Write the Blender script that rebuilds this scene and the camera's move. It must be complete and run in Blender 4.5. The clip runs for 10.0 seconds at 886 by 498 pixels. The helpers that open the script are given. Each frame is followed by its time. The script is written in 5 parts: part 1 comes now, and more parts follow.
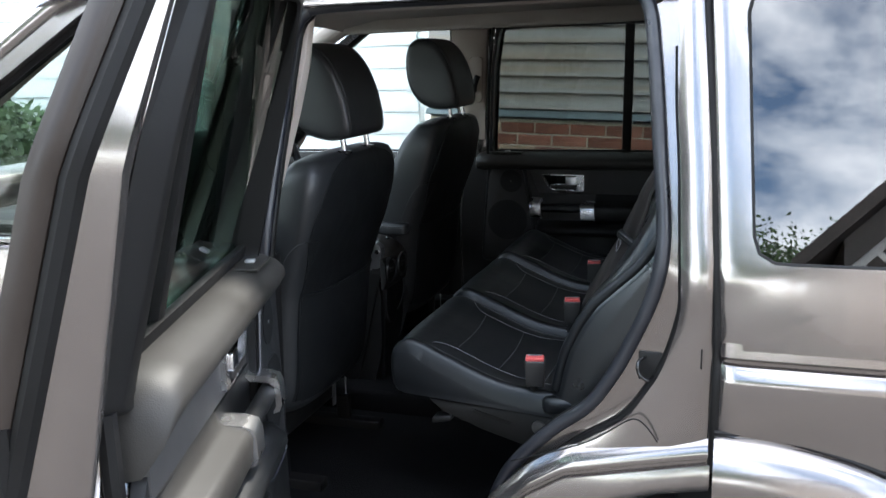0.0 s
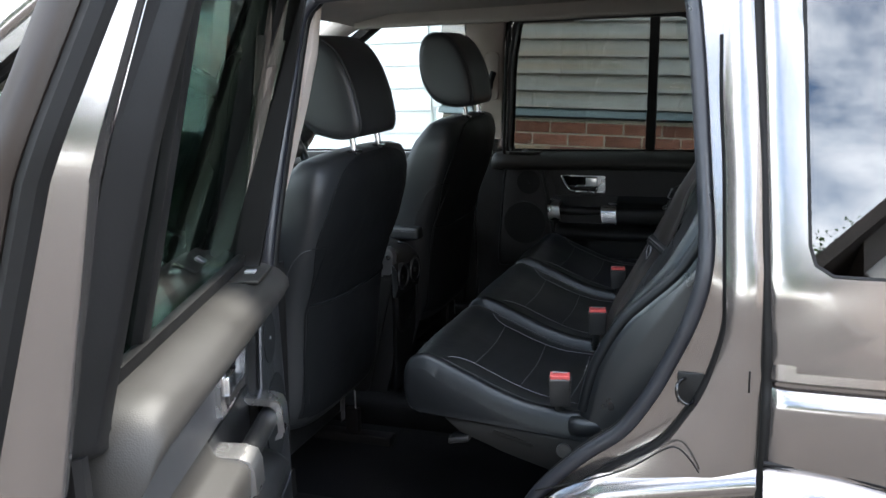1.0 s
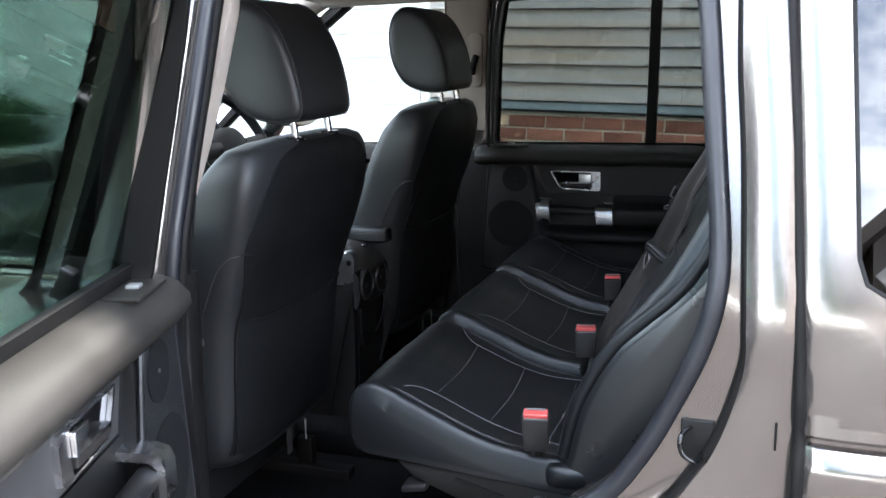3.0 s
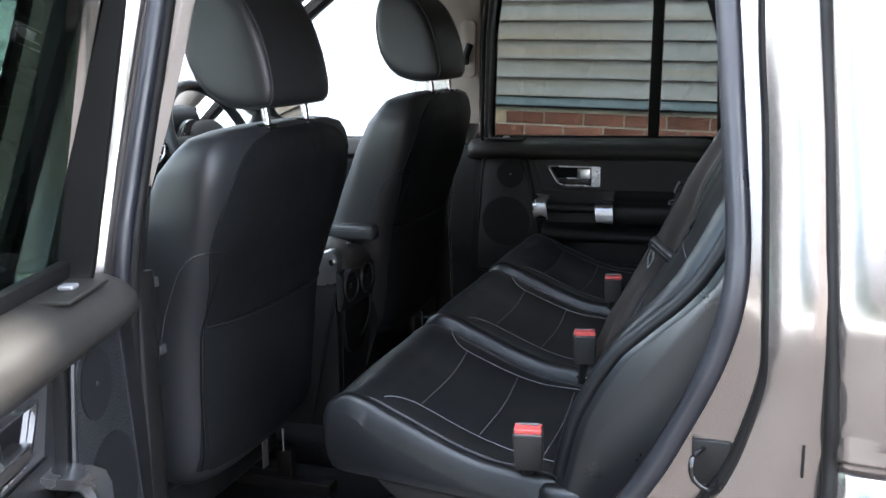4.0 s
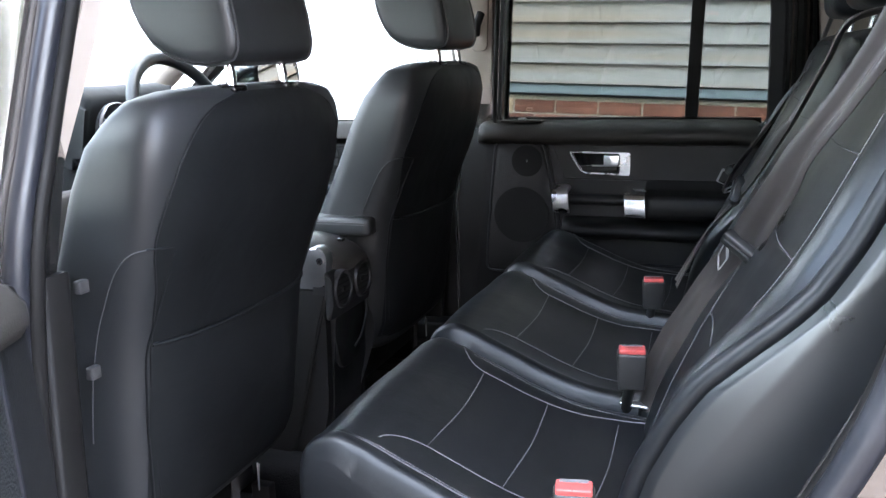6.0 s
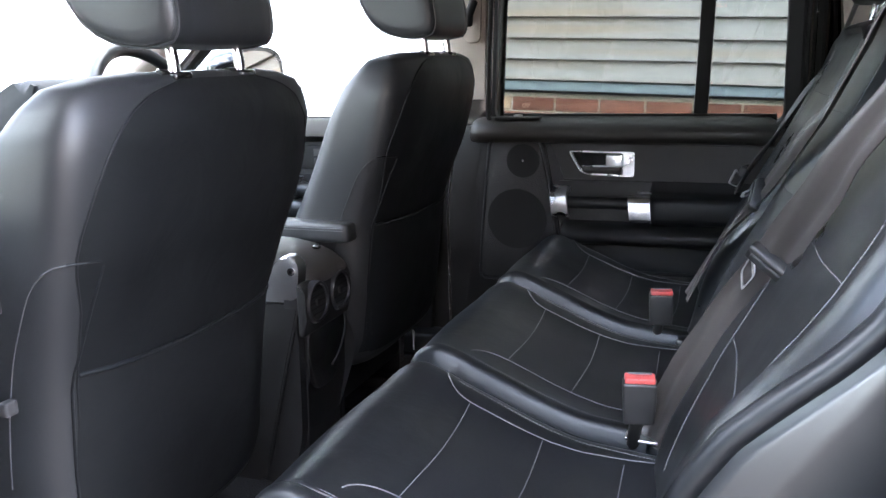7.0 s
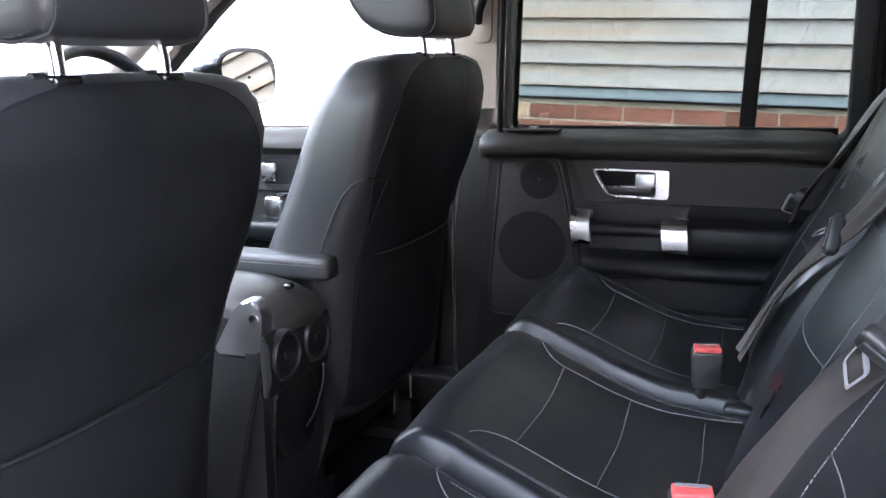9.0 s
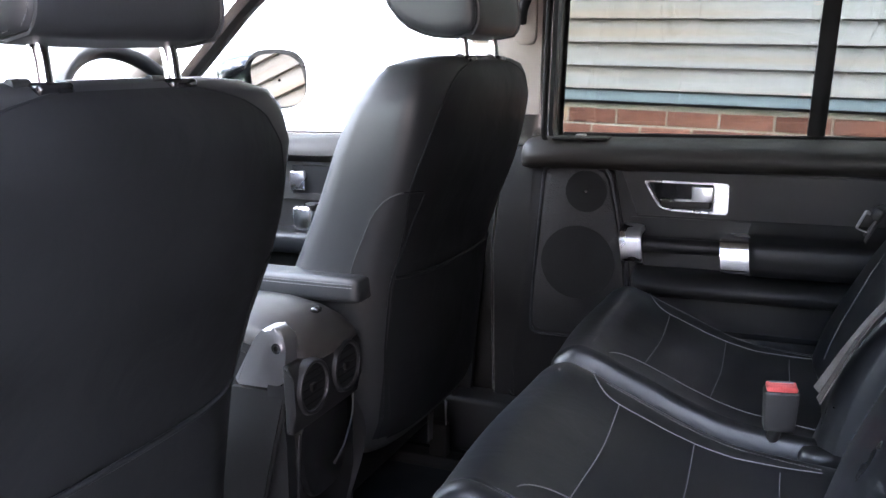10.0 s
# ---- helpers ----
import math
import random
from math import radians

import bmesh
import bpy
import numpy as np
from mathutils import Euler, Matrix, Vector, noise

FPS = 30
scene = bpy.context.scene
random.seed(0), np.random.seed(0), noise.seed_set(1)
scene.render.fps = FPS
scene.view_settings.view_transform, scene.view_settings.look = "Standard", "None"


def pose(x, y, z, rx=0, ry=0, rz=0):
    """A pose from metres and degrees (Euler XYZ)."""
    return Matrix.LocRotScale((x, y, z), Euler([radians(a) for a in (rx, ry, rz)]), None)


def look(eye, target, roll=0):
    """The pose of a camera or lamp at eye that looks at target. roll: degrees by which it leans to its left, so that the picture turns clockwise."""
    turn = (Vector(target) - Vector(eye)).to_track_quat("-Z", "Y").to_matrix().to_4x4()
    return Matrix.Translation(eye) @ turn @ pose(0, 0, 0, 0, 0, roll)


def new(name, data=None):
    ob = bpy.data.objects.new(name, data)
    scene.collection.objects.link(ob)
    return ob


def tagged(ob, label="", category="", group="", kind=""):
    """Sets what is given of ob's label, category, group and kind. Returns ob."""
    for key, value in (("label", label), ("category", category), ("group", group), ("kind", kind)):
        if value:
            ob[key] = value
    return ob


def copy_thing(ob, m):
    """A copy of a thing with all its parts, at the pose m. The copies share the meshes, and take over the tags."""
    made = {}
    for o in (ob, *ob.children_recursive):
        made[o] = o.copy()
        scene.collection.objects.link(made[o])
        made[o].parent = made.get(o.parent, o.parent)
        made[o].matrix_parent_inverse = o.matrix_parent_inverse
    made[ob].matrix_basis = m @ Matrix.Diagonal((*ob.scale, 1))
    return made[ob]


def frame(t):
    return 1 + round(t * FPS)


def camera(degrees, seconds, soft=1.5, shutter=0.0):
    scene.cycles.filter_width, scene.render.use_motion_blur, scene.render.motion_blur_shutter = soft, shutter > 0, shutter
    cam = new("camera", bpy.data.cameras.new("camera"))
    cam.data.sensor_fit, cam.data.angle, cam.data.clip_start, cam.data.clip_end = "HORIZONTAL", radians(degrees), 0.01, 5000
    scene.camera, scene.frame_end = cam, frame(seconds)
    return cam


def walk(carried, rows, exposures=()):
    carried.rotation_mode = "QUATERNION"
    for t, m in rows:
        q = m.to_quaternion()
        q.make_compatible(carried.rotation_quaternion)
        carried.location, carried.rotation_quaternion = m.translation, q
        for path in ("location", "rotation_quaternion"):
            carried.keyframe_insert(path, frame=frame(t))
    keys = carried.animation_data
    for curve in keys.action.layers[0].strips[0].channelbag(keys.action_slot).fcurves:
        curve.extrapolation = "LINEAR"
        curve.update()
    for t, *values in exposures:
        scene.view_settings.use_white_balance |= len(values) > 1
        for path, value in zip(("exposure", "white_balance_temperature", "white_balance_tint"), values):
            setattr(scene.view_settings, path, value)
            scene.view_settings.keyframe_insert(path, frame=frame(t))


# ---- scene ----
cam = camera(55.0, 10.0)
PATH = [
    (0, (0.411, -2.403, 1.596), (-0.225, -0.557, 1.161), -1.9),
    (0.5, (0.381, -2.342, 1.594), (-0.269, -0.501, 1.159), -1.9),
    (1, (0.352, -2.273, 1.582), (-0.307, -0.435, 1.147), -2.0),
    (1.5, (0.331, -2.202, 1.567), (-0.332, -0.366, 1.133), -1.9),
    (2, (0.326, -2.118, 1.553), (-0.339, -0.282, 1.118), -1.9),
    (2.5, (0.328, -2.029, 1.54), (-0.336, -0.194, 1.104), -1.8),
    (4, (0.306, -1.817, 1.487), (-0.358, 0.019, 1.053), -1.7),
    (4.5, (0.278, -1.751, 1.472), (-0.387, 0.085, 1.038), -1.7),
    (5, (0.244, -1.682, 1.455), (-0.422, 0.153, 1.019), -1.6),
    (5.5, (0.21, -1.606, 1.433), (-0.456, 0.229, 0.996), -1.6),
    (7, (0.153, -1.361, 1.393), (-0.513, 0.473, 0.956), -1.5),
    (7.5, (0.142, -1.273, 1.391), (-0.526, 0.561, 0.954), -1.3),
    (8, (0.129, -1.2, 1.387), (-0.544, 0.632, 0.954), -1.3),
    (8.5, (0.11, -1.136, 1.383), (-0.574, 0.693, 0.953), -1.3),
    (9, (0.085, -1.079, 1.389), (-0.62, 0.744, 0.962), -1.2),
    (9.5, (0.053, -1.021, 1.394), (-0.678, 0.792, 0.968), -1.2),
    (10, (0.025, -0.967, 1.392), (-0.748, 0.829, 0.97), -1.1),
]
EXPOSURES = [(0.0, 2.4, 6200, 7), (1.5, 2.75, 6300, 7), (2.5, 3.05, 6250, 8), (4.0, 3.3, 6250, 10), (4.5, 3.5, 6250, 10), (5.5, 3.9, 6250, 11), (7.0, 4.42, 6350, 15), (8.5, 4.7, 6350, 17), (10.0, 4.67, 6350, 19)]
walk(cam, [(t, look(eye, target, roll)) for t, eye, target, roll in PATH], EXPOSURES)

# ---- light ----
SUN_ELEVATION, SUN_AZIMUTH = 58.0, 17.0        # degrees; azimuth from +y towards +x
world = bpy.data.worlds.new("sky")
scene.world = world
world.use_nodes = True
wn, wl = world.node_tree.nodes, world.node_tree.links
sky = wn.new("ShaderNodeTexSky")
sky.sky_type, sky.sun_disc = "NISHITA", False
sky.sun_elevation, sky.sun_rotation = radians(SUN_ELEVATION), radians(SUN_AZIMUTH)
wcoord = wn.new("ShaderNodeTexCoord")
wmap = wn.new("ShaderNodeMapping")
wmap.inputs["Scale"].default_value = (1.0, 1.0, 2.2)
wnoise = wn.new("ShaderNodeTexNoise")
wnoise.inputs["Scale"].default_value, wnoise.inputs["Detail"].default_value = 2.6, 9.0
wnoise.inputs["Roughness"].default_value, wnoise.inputs["Distortion"].default_value = 0.58, 0.35
wramp = wn.new("ShaderNodeValToRGB")
wramp.color_ramp.elements[0].position, wramp.color_ramp.elements[1].position = 0.41, 0.62
wmix = wn.new("ShaderNodeMixRGB")
wmix.inputs["Color2"].default_value = (13.0, 13.2, 13.8, 1)
wl.new(wcoord.outputs["Generated"], wmap.inputs["Vector"])
wl.new(wmap.outputs["Vector"], wnoise.inputs["Vector"])
wl.new(wnoise.outputs["Fac"], wramp.inputs["Fac"])
wl.new(wramp.outputs["Color"], wmix.inputs["Fac"])
wl.new(sky.outputs["Color"], wmix.inputs["Color1"])
wl.new(wmix.outputs["Color"], wn["Background"].inputs["Color"])
wn["Background"].inputs["Strength"].default_value = 0.15

sun = new("sun", bpy.data.lights.new("sun", "SUN"))
sun.data.energy, sun.data.angle, sun.data.color = 2.2, radians(7.0), (1.0, 0.93, 0.84)
se, sa = radians(SUN_ELEVATION), radians(SUN_AZIMUTH)
sun_way = Vector((math.sin(sa) * math.cos(se), math.cos(sa) * math.cos(se), math.sin(se)))
sun.matrix_world = look(sun_way * 30, (0, 0, 0))


# ---- materials ----
def principled(name, color, rough=0.5, metal=0.0, coat=0.0, spec=0.5):
    m = bpy.data.materials.new(name)
    m.use_nodes = True
    b = m.node_tree.nodes["Principled BSDF"]
    b.inputs["Base Color"].default_value = (*color, 1)
    b.inputs["Roughness"].default_value = rough
    b.inputs["Metallic"].default_value = metal
    b.inputs["Coat Weight"].default_value = coat
    b.inputs["Coat Roughness"].default_value = 0.04
    b.inputs["Specular IOR Level"].default_value = spec
    return m, m.node_tree.nodes, m.node_tree.links, b


def textured(name, color, rough=0.5, metal=0.0, coat=0.0, spec=0.5, vary=0.2, big=6.0, grain=400.0, bump=0.15, depth=0.0004,
             rough_vary=0.12, kind="noise", stretch=(1, 1, 1), per_object=0.0):
    """A surface whose colour and gloss wander at a large scale and whose relief is fine grain."""
    m, n, l, b = principled(name, color, rough, metal, coat, spec)
    coord = n.new("ShaderNodeTexCoord")
    mp = n.new("ShaderNodeMapping")
    mp.inputs["Scale"].default_value = stretch
    l.new(coord.outputs["Object"], mp.inputs["Vector"])
    large = n.new("ShaderNodeTexNoise")
    large.inputs["Scale"].default_value, large.inputs["Detail"].default_value = big, 5.0
    l.new(mp.outputs["Vector"], large.inputs["Vector"])
    hsv = n.new("ShaderNodeHueSaturation")
    hsv.inputs["Color"].default_value = (*color, 1)
    mr = n.new("ShaderNodeMapRange")
    mr.inputs["From Min"].default_value, mr.inputs["From Max"].default_value = 0.3, 0.7
    mr.inputs["To Min"].default_value, mr.inputs["To Max"].default_value = 1 - vary, 1 + vary
    l.new(large.outputs["Fac"], mr.inputs["Value"])
    last = mr.outputs["Result"]
    if per_object:
        info = n.new("ShaderNodeObjectInfo")
        pr = n.new("ShaderNodeMapRange")
        pr.inputs["To Min"].default_value, pr.inputs["To Max"].default_value = 1 - per_object, 1 + per_object
        l.new(info.outputs["Random"], pr.inputs["Value"])
        mul = n.new("ShaderNodeMath")
        mul.operation = "MULTIPLY"
        l.new(last, mul.inputs[0])
        l.new(pr.outputs["Result"], mul.inputs[1])
        last = mul.outputs["Value"]
    l.new(last, hsv.inputs["Value"])
    l.new(hsv.outputs["Color"], b.inputs["Base Color"])
    rr = n.new("ShaderNodeMapRange")
    rr.inputs["From Min"].default_value, rr.inputs["From Max"].default_value = 0.3, 0.7
    rr.inputs["To Min"].default_value, rr.inputs["To Max"].default_value = max(0.02, rough - rough_vary), min(1, rough + rough_vary)
    l.new(large.outputs["Fac"], rr.inputs["Value"])
    l.new(rr.outputs["Result"], b.inputs["Roughness"])
    if kind == "voronoi":
        fine = n.new("ShaderNodeTexVoronoi")
        fine.inputs["Scale"].default_value = grain
        out = fine.outputs["Distance"]
    else:
        fine = n.new("ShaderNodeTexNoise")
        fine.inputs["Scale"].default_value, fine.inputs["Detail"].default_value = grain, 3.0
        out = fine.outputs["Fac"]
    l.new(mp.outputs["Vector"], fine.inputs["Vector"])
    bp = n.new("ShaderNodeBump")
    bp.inputs["Strength"].default_value, bp.inputs["Distance"].default_value = bump, depth
    l.new(out, bp.inputs["Height"])
    l.new(bp.outputs["Normal"], b.inputs["Normal"])
    return m


def glass(name, tint, gloss=1.0, base=0.04):
    """A thin pane: tinted straight through, with the mirror of the surface by Fresnel."""
    m = bpy.data.materials.new(name)
    m.use_nodes = True
    n, l = m.node_tree.nodes, m.node_tree.links
    n.remove(n["Principled BSDF"])
    tr, gl, mx, fr = (n.new("ShaderNodeBsdfTransparent"), n.new("ShaderNodeBsdfGlossy"), n.new("ShaderNodeMixShader"), n.new("ShaderNodeLayerWeight"))
    tr.inputs["Color"].default_value = (*tint, 1)
    gl.inputs["Roughness"].default_value = 0.01
    gl.inputs["Color"].default_value = (gloss, gloss, gloss, 1)
    fr.inputs["Blend"].default_value = 0.5
    pw, sc = n.new("ShaderNodeMath"), n.new("ShaderNodeMath")
    pw.operation, sc.operation = "POWER", "MULTIPLY_ADD"
    pw.inputs[1].default_value, sc.inputs[1].default_value, sc.inputs[2].default_value = 5.0, 0.9, base
    l.new(fr.outputs["Facing"], pw.inputs[0])
    l.new(pw.outputs["Value"], sc.inputs[0])
    l.new(sc.outputs["Value"], mx.inputs["Fac"])
    l.new(tr.outputs["BSDF"], mx.inputs[1])
    l.new(gl.outputs["BSDF"], mx.inputs[2])
    l.new(mx.outputs["Shader"], n["Material Output"].inputs["Surface"])
    return m


PAINT = textured("bronze_paint", (0.280, 0.256, 0.241), 0.205, 0.88, 1.0, vary=0.04, big=3, grain=1500, bump=0.04, depth=0.0002, rough_vary=0.03)
LEATHER = textured("black_leather", (0.0082, 0.0090, 0.0104), 0.40, spec=0.42, vary=0.08, big=9, grain=260, bump=0.10, depth=0.0005, rough_vary=0.05)
LEATHER_SOFT = textured("black_seat_backing", (0.0076, 0.0081, 0.0088), 0.54, spec=0.26, vary=0.12, big=8, grain=300, bump=0.12, depth=0.0005, rough_vary=0.06)
# copy of LEATHER, made lighter and glossier to stand for window glare
GLARE_LEATHER = textured("glare_black_leather", (0.0112, 0.0120, 0.0132), 0.31, spec=1.0, vary=0.08, big=9, grain=260, bump=0.08, depth=0.0005, rough_vary=0.05)
def wrinkled(m, scale, strength, depth):
    """Adds soft creases under the fine grain."""
    n, l = m.node_tree.nodes, m.node_tree.links
    coord, tex, bp = n.new("ShaderNodeTexCoord"), n.new("ShaderNodeTexNoise"), n.new("ShaderNodeBump")
    tex.inputs["Scale"].default_value, tex.inputs["Detail"].default_value, tex.inputs["Distortion"].default_value = scale, 3.0, 0.6
    bp.inputs["Strength"].default_value, bp.inputs["Distance"].default_value = strength, depth
    l.new(coord.outputs["Object"], tex.inputs["Vector"])
    l.new(tex.outputs["Fac"], bp.inputs["Height"])
    l.new(bp.outputs["Normal"], [x for x in n if x.type == "BUMP" and x != bp][0].inputs["Normal"])


for leather, scale, depth in ((LEATHER, 16.0, 0.004), (LEATHER_SOFT, 12.0, 0.006), (GLARE_LEATHER, 9.0, 0.0022)):
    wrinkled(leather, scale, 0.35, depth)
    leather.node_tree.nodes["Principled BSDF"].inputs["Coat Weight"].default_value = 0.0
# cool tint puts the sky's blue into the leather's sheen
for leather in (LEATHER, LEATHER_SOFT, GLARE_LEATHER):
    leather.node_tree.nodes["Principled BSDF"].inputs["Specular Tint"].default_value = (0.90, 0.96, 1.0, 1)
# same seat leather with window light on the front put into its colour
LIT_LEATHER = textured("lit_front_seat_leather", (0.0178, 0.0190, 0.0206), 0.45, spec=0.50, vary=0.06, big=9, grain=300, bump=0.12, depth=0.0005, rough_vary=0.04)
INSERT = textured("perforated_leather", (0.0072, 0.0082, 0.0100), 0.48, spec=0.45, vary=0.06, big=9, grain=420, bump=0.25, depth=0.0005, rough_vary=0.04)
STITCH_DARK = textured("dark_thread", (0.045, 0.045, 0.048), 0.7, vary=0.2, big=60, grain=900, bump=0.3)
STITCH = textured("grey_thread", (0.14, 0.14, 0.148), 0.7, vary=0.2, big=60, grain=900, bump=0.3)
PLASTIC = textured("dark_door_plastic", (0.0108, 0.0110, 0.0113), 0.46, spec=0.3, vary=0.12, big=7, grain=520, bump=0.25, depth=0.0006, kind="voronoi")
# body paint's dark reflection on the door rim, put into a brown colour
DARK_RIM = textured("shaded_rim_paint", (0.030, 0.023, 0.019), 0.40, spec=0.35, vary=0.1, big=6, grain=500, bump=0.08, depth=0.0004)
CONE = textured("speaker_cloth", (0.0092, 0.0098, 0.0104), 0.7, spec=0.2, vary=0.1, big=6, grain=420, bump=0.5, depth=0.0006)
BRACKET = textured("brushed_bracket_metal", (0.34, 0.34, 0.35), 0.37, 0.95, vary=0.06, big=20, grain=700, bump=0.03, depth=0.0002, rough_vary=0.06)
LEDGE = textured("soft_touch_ledge", (0.0265, 0.0242, 0.0215), 0.55, spec=0.3, vary=0.1, big=7, grain=480, bump=0.25, depth=0.0006, kind="voronoi")
SATIN = textured("graphite_insert", (0.052, 0.050, 0.050), 0.56, spec=0.22, vary=0.08, big=5, grain=800, bump=0.1)
GRILLE = textured("speaker_mesh", (0.0098, 0.0105, 0.0112), 0.6, vary=0.1, big=6, grain=330, bump=0.8, depth=0.001, kind="voronoi")
CHROME = textured("satin_chrome", (0.82, 0.82, 0.83), 0.27, 1.0, vary=0.04, big=12, grain=500, bump=0.01, depth=0.0001, rough_vary=0.04)
STEEL = textured("polished_steel", (0.72, 0.72, 0.73), 0.14, 1.0, vary=0.05, big=30, grain=900, bump=0.02, rough_vary=0.04)
RUBBER = textured("black_rubber", (0.0075, 0.0070, 0.0068), 0.6, spec=0.22, vary=0.15, big=10, grain=300, bump=0.15, depth=0.0008)
SEAL = textured("door_seal_rubber", (0.013, 0.0138, 0.018), 0.38, spec=0.6, vary=0.12, big=12, grain=300, bump=0.1, depth=0.0006)
CARPET = textured("black_carpet", (0.0065, 0.0065, 0.007), 0.95, spec=0.1, vary=0.3, big=14, grain=260, bump=1.0, depth=0.004)
CREAM = textured("cream_trim", (0.36, 0.31, 0.27), 0.75, spec=0.3, vary=0.05, big=6, grain=700, bump=0.2, depth=0.0005)
HEADLINER = textured("cream_headliner", (0.38, 0.345, 0.305), 0.95, spec=0.1, vary=0.05, big=6, grain=900, bump=0.4, depth=0.0008)
WEBBING = textured("grey_belt_webbing", (0.055, 0.049, 0.046), 0.34, spec=0.8, vary=0.10, big=14, grain=700, bump=0.15, depth=0.0003, rough_vary=0.05)
SILVER = textured("satin_silver", (0.46, 0.46, 0.47), 0.36, 0.55, vary=0.05, big=20, grain=900, bump=0.03, rough_vary=0.05)
LID = textured("dark_satin_plastic", (0.027, 0.0245, 0.023), 0.48, spec=0.32, vary=0.06, big=8, grain=600, bump=0.08, depth=0.0004)
RED = textured("red_button", (0.55, 0.085, 0.08), 0.35, vary=0.06, big=40, grain=500, bump=0.05)
BUCKLE = textured("black_buckle_plastic", (0.023, 0.023, 0.023), 0.42, vary=0.15, big=30, grain=700, bump=0.2)
VENT = textured("semi_gloss_vent_plastic", (0.012, 0.012, 0.013), 0.36, spec=0.5, vary=0.1, big=20, grain=700, bump=0.05)
PAN = textured("grey_seat_pan_plastic", (0.016, 0.016, 0.0155), 0.6, spec=0.25, vary=0.15, big=9, grain=500, bump=0.2)
STEEL_DARK = textured("dull_steel", (0.20, 0.20, 0.20), 0.4, 0.9, vary=0.2, big=30, grain=700, bump=0.1)
GLOSS_BLACK = textured("gloss_black", (0.008, 0.008, 0.009), 0.08, spec=0.6, vary=0.05, big=5, grain=900, bump=0.01, rough_vary=0.02)
TYRE = textured("tyre_rubber", (0.02, 0.02, 0.02), 0.8, vary=0.2, big=12, grain=200, bump=0.4, depth=0.002)
DIAL = textured("dial_face", (0.02, 0.02, 0.022), 0.3, vary=0.1, big=20, grain=500, bump=0.02)
WHITE_MARK = textured("white_marking", (0.75, 0.75, 0.75), 0.5, vary=0.05, big=20, grain=500, bump=0.02)
CLEAR = glass("clear_glass", (0.86, 0.90, 0.88))
DOORGLASS = glass("green_tinted_glass", (0.44, 0.475, 0.455))
DOORGLASS_DARK = glass("dark_green_tinted_glass", (0.30, 0.37, 0.335), 1.0, 0.045)
PRIVACY = glass("privacy_glass", (0.10, 0.11, 0.11), 1.0, 0.09)
MIRROR, _, _, _ = principled("mirror", (0.44, 0.41, 0.38), 0.02, 1.0)
BOARD = textured("weathered_board", (0.274, 0.250, 0.230), 0.85, spec=0.2, vary=0.20, big=2.0, grain=30, bump=0.35, depth=0.0015, stretch=(0.22, 3, 16), per_object=0.12)
bn, bl = BOARD.node_tree.nodes, BOARD.node_tree.links
bcoord, bmap, btex, bramp, bmix = (bn.new(k) for k in ("ShaderNodeTexCoord", "ShaderNodeMapping", "ShaderNodeTexNoise", "ShaderNodeValToRGB", "ShaderNodeMixRGB"))
binfo, badd = bn.new("ShaderNodeObjectInfo"), bn.new("ShaderNodeVectorMath")
bl.new(bcoord.outputs["Object"], badd.inputs[0])
bl.new(binfo.outputs["Random"], badd.inputs[1])
bmap.inputs["Scale"].default_value = (0.28, 3.0, 15.0)
bl.new(badd.outputs["Vector"], bmap.inputs["Vector"])
bl.new(bmap.outputs["Vector"], btex.inputs["Vector"])
btex.inputs["Scale"].default_value, btex.inputs["Detail"].default_value = 1.6, 6.0
bramp.color_ramp.elements[0].position, bramp.color_ramp.elements[1].position = 0.46, 0.68
bl.new(btex.outputs["Fac"], bramp.inputs["Fac"])
bl.new(bramp.outputs["Color"], bmix.inputs["Fac"])
bl.new([x for x in bl if x.to_socket.name == "Base Color"][0].from_socket, bmix.inputs["Color1"])
bmix.inputs["Color2"].default_value = (0.285, 0.215, 0.160, 1)
bl.new(bmix.outputs["Color"], bn["Principled BSDF"].inputs["Base Color"])
WHITE_BOARD = textured("white_painted_board", (0.88, 0.89, 0.88), 0.6, vary=0.03, big=2.0, grain=40, bump=0.2, depth=0.002, stretch=(0.5, 6, 10), per_object=0.02)
FLASHING = textured("grey_flashing", (0.125, 0.150, 0.155), 0.5, vary=0.1, big=3, grain=90, bump=0.1)
BRICK = textured("red_brick", (0.27, 0.108, 0.072), 0.9, spec=0.2, vary=0.28, big=9, grain=70, bump=0.6, depth=0.006, per_object=0.3)
BRICK_PALE = textured("pale_brick", (0.37, 0.25, 0.165), 0.9, spec=0.2, vary=0.3, big=9, grain=70, bump=0.6, depth=0.006, per_object=0.25)
MORTAR = textured("mortar", (0.42, 0.36, 0.29), 0.95, spec=0.1, vary=0.15, big=6, grain=120, bump=0.7, depth=0.004)
PAVING = textured("paving", (0.063, 0.056, 0.051), 0.9, spec=0.2, vary=0.25, big=1.5, grain=30, bump=0.6, depth=0.006)
ROOFING = textured("dark_roof", (0.07, 0.06, 0.055), 0.85, vary=0.3, big=3, grain=30, bump=0.5, depth=0.01)
PLASTER_WALL = textured("pale_plaster_wall", (0.30, 0.265, 0.235), 0.9, vary=0.12, big=1.2, grain=60, bump=0.4, depth=0.004)
LEAF = textured("leaf", (0.06, 0.10, 0.035), 0.6, vary=0.4, big=2, grain=40, bump=0.2)
BARK = textured("bark", (0.16, 0.12, 0.09), 0.9, vary=0.3, big=4, grain=30, bump=0.8, depth=0.01)
SIGN = textured("white_sign", (0.75, 0.74, 0.70), 0.5, vary=0.05, big=2, grain=60, bump=0.05)


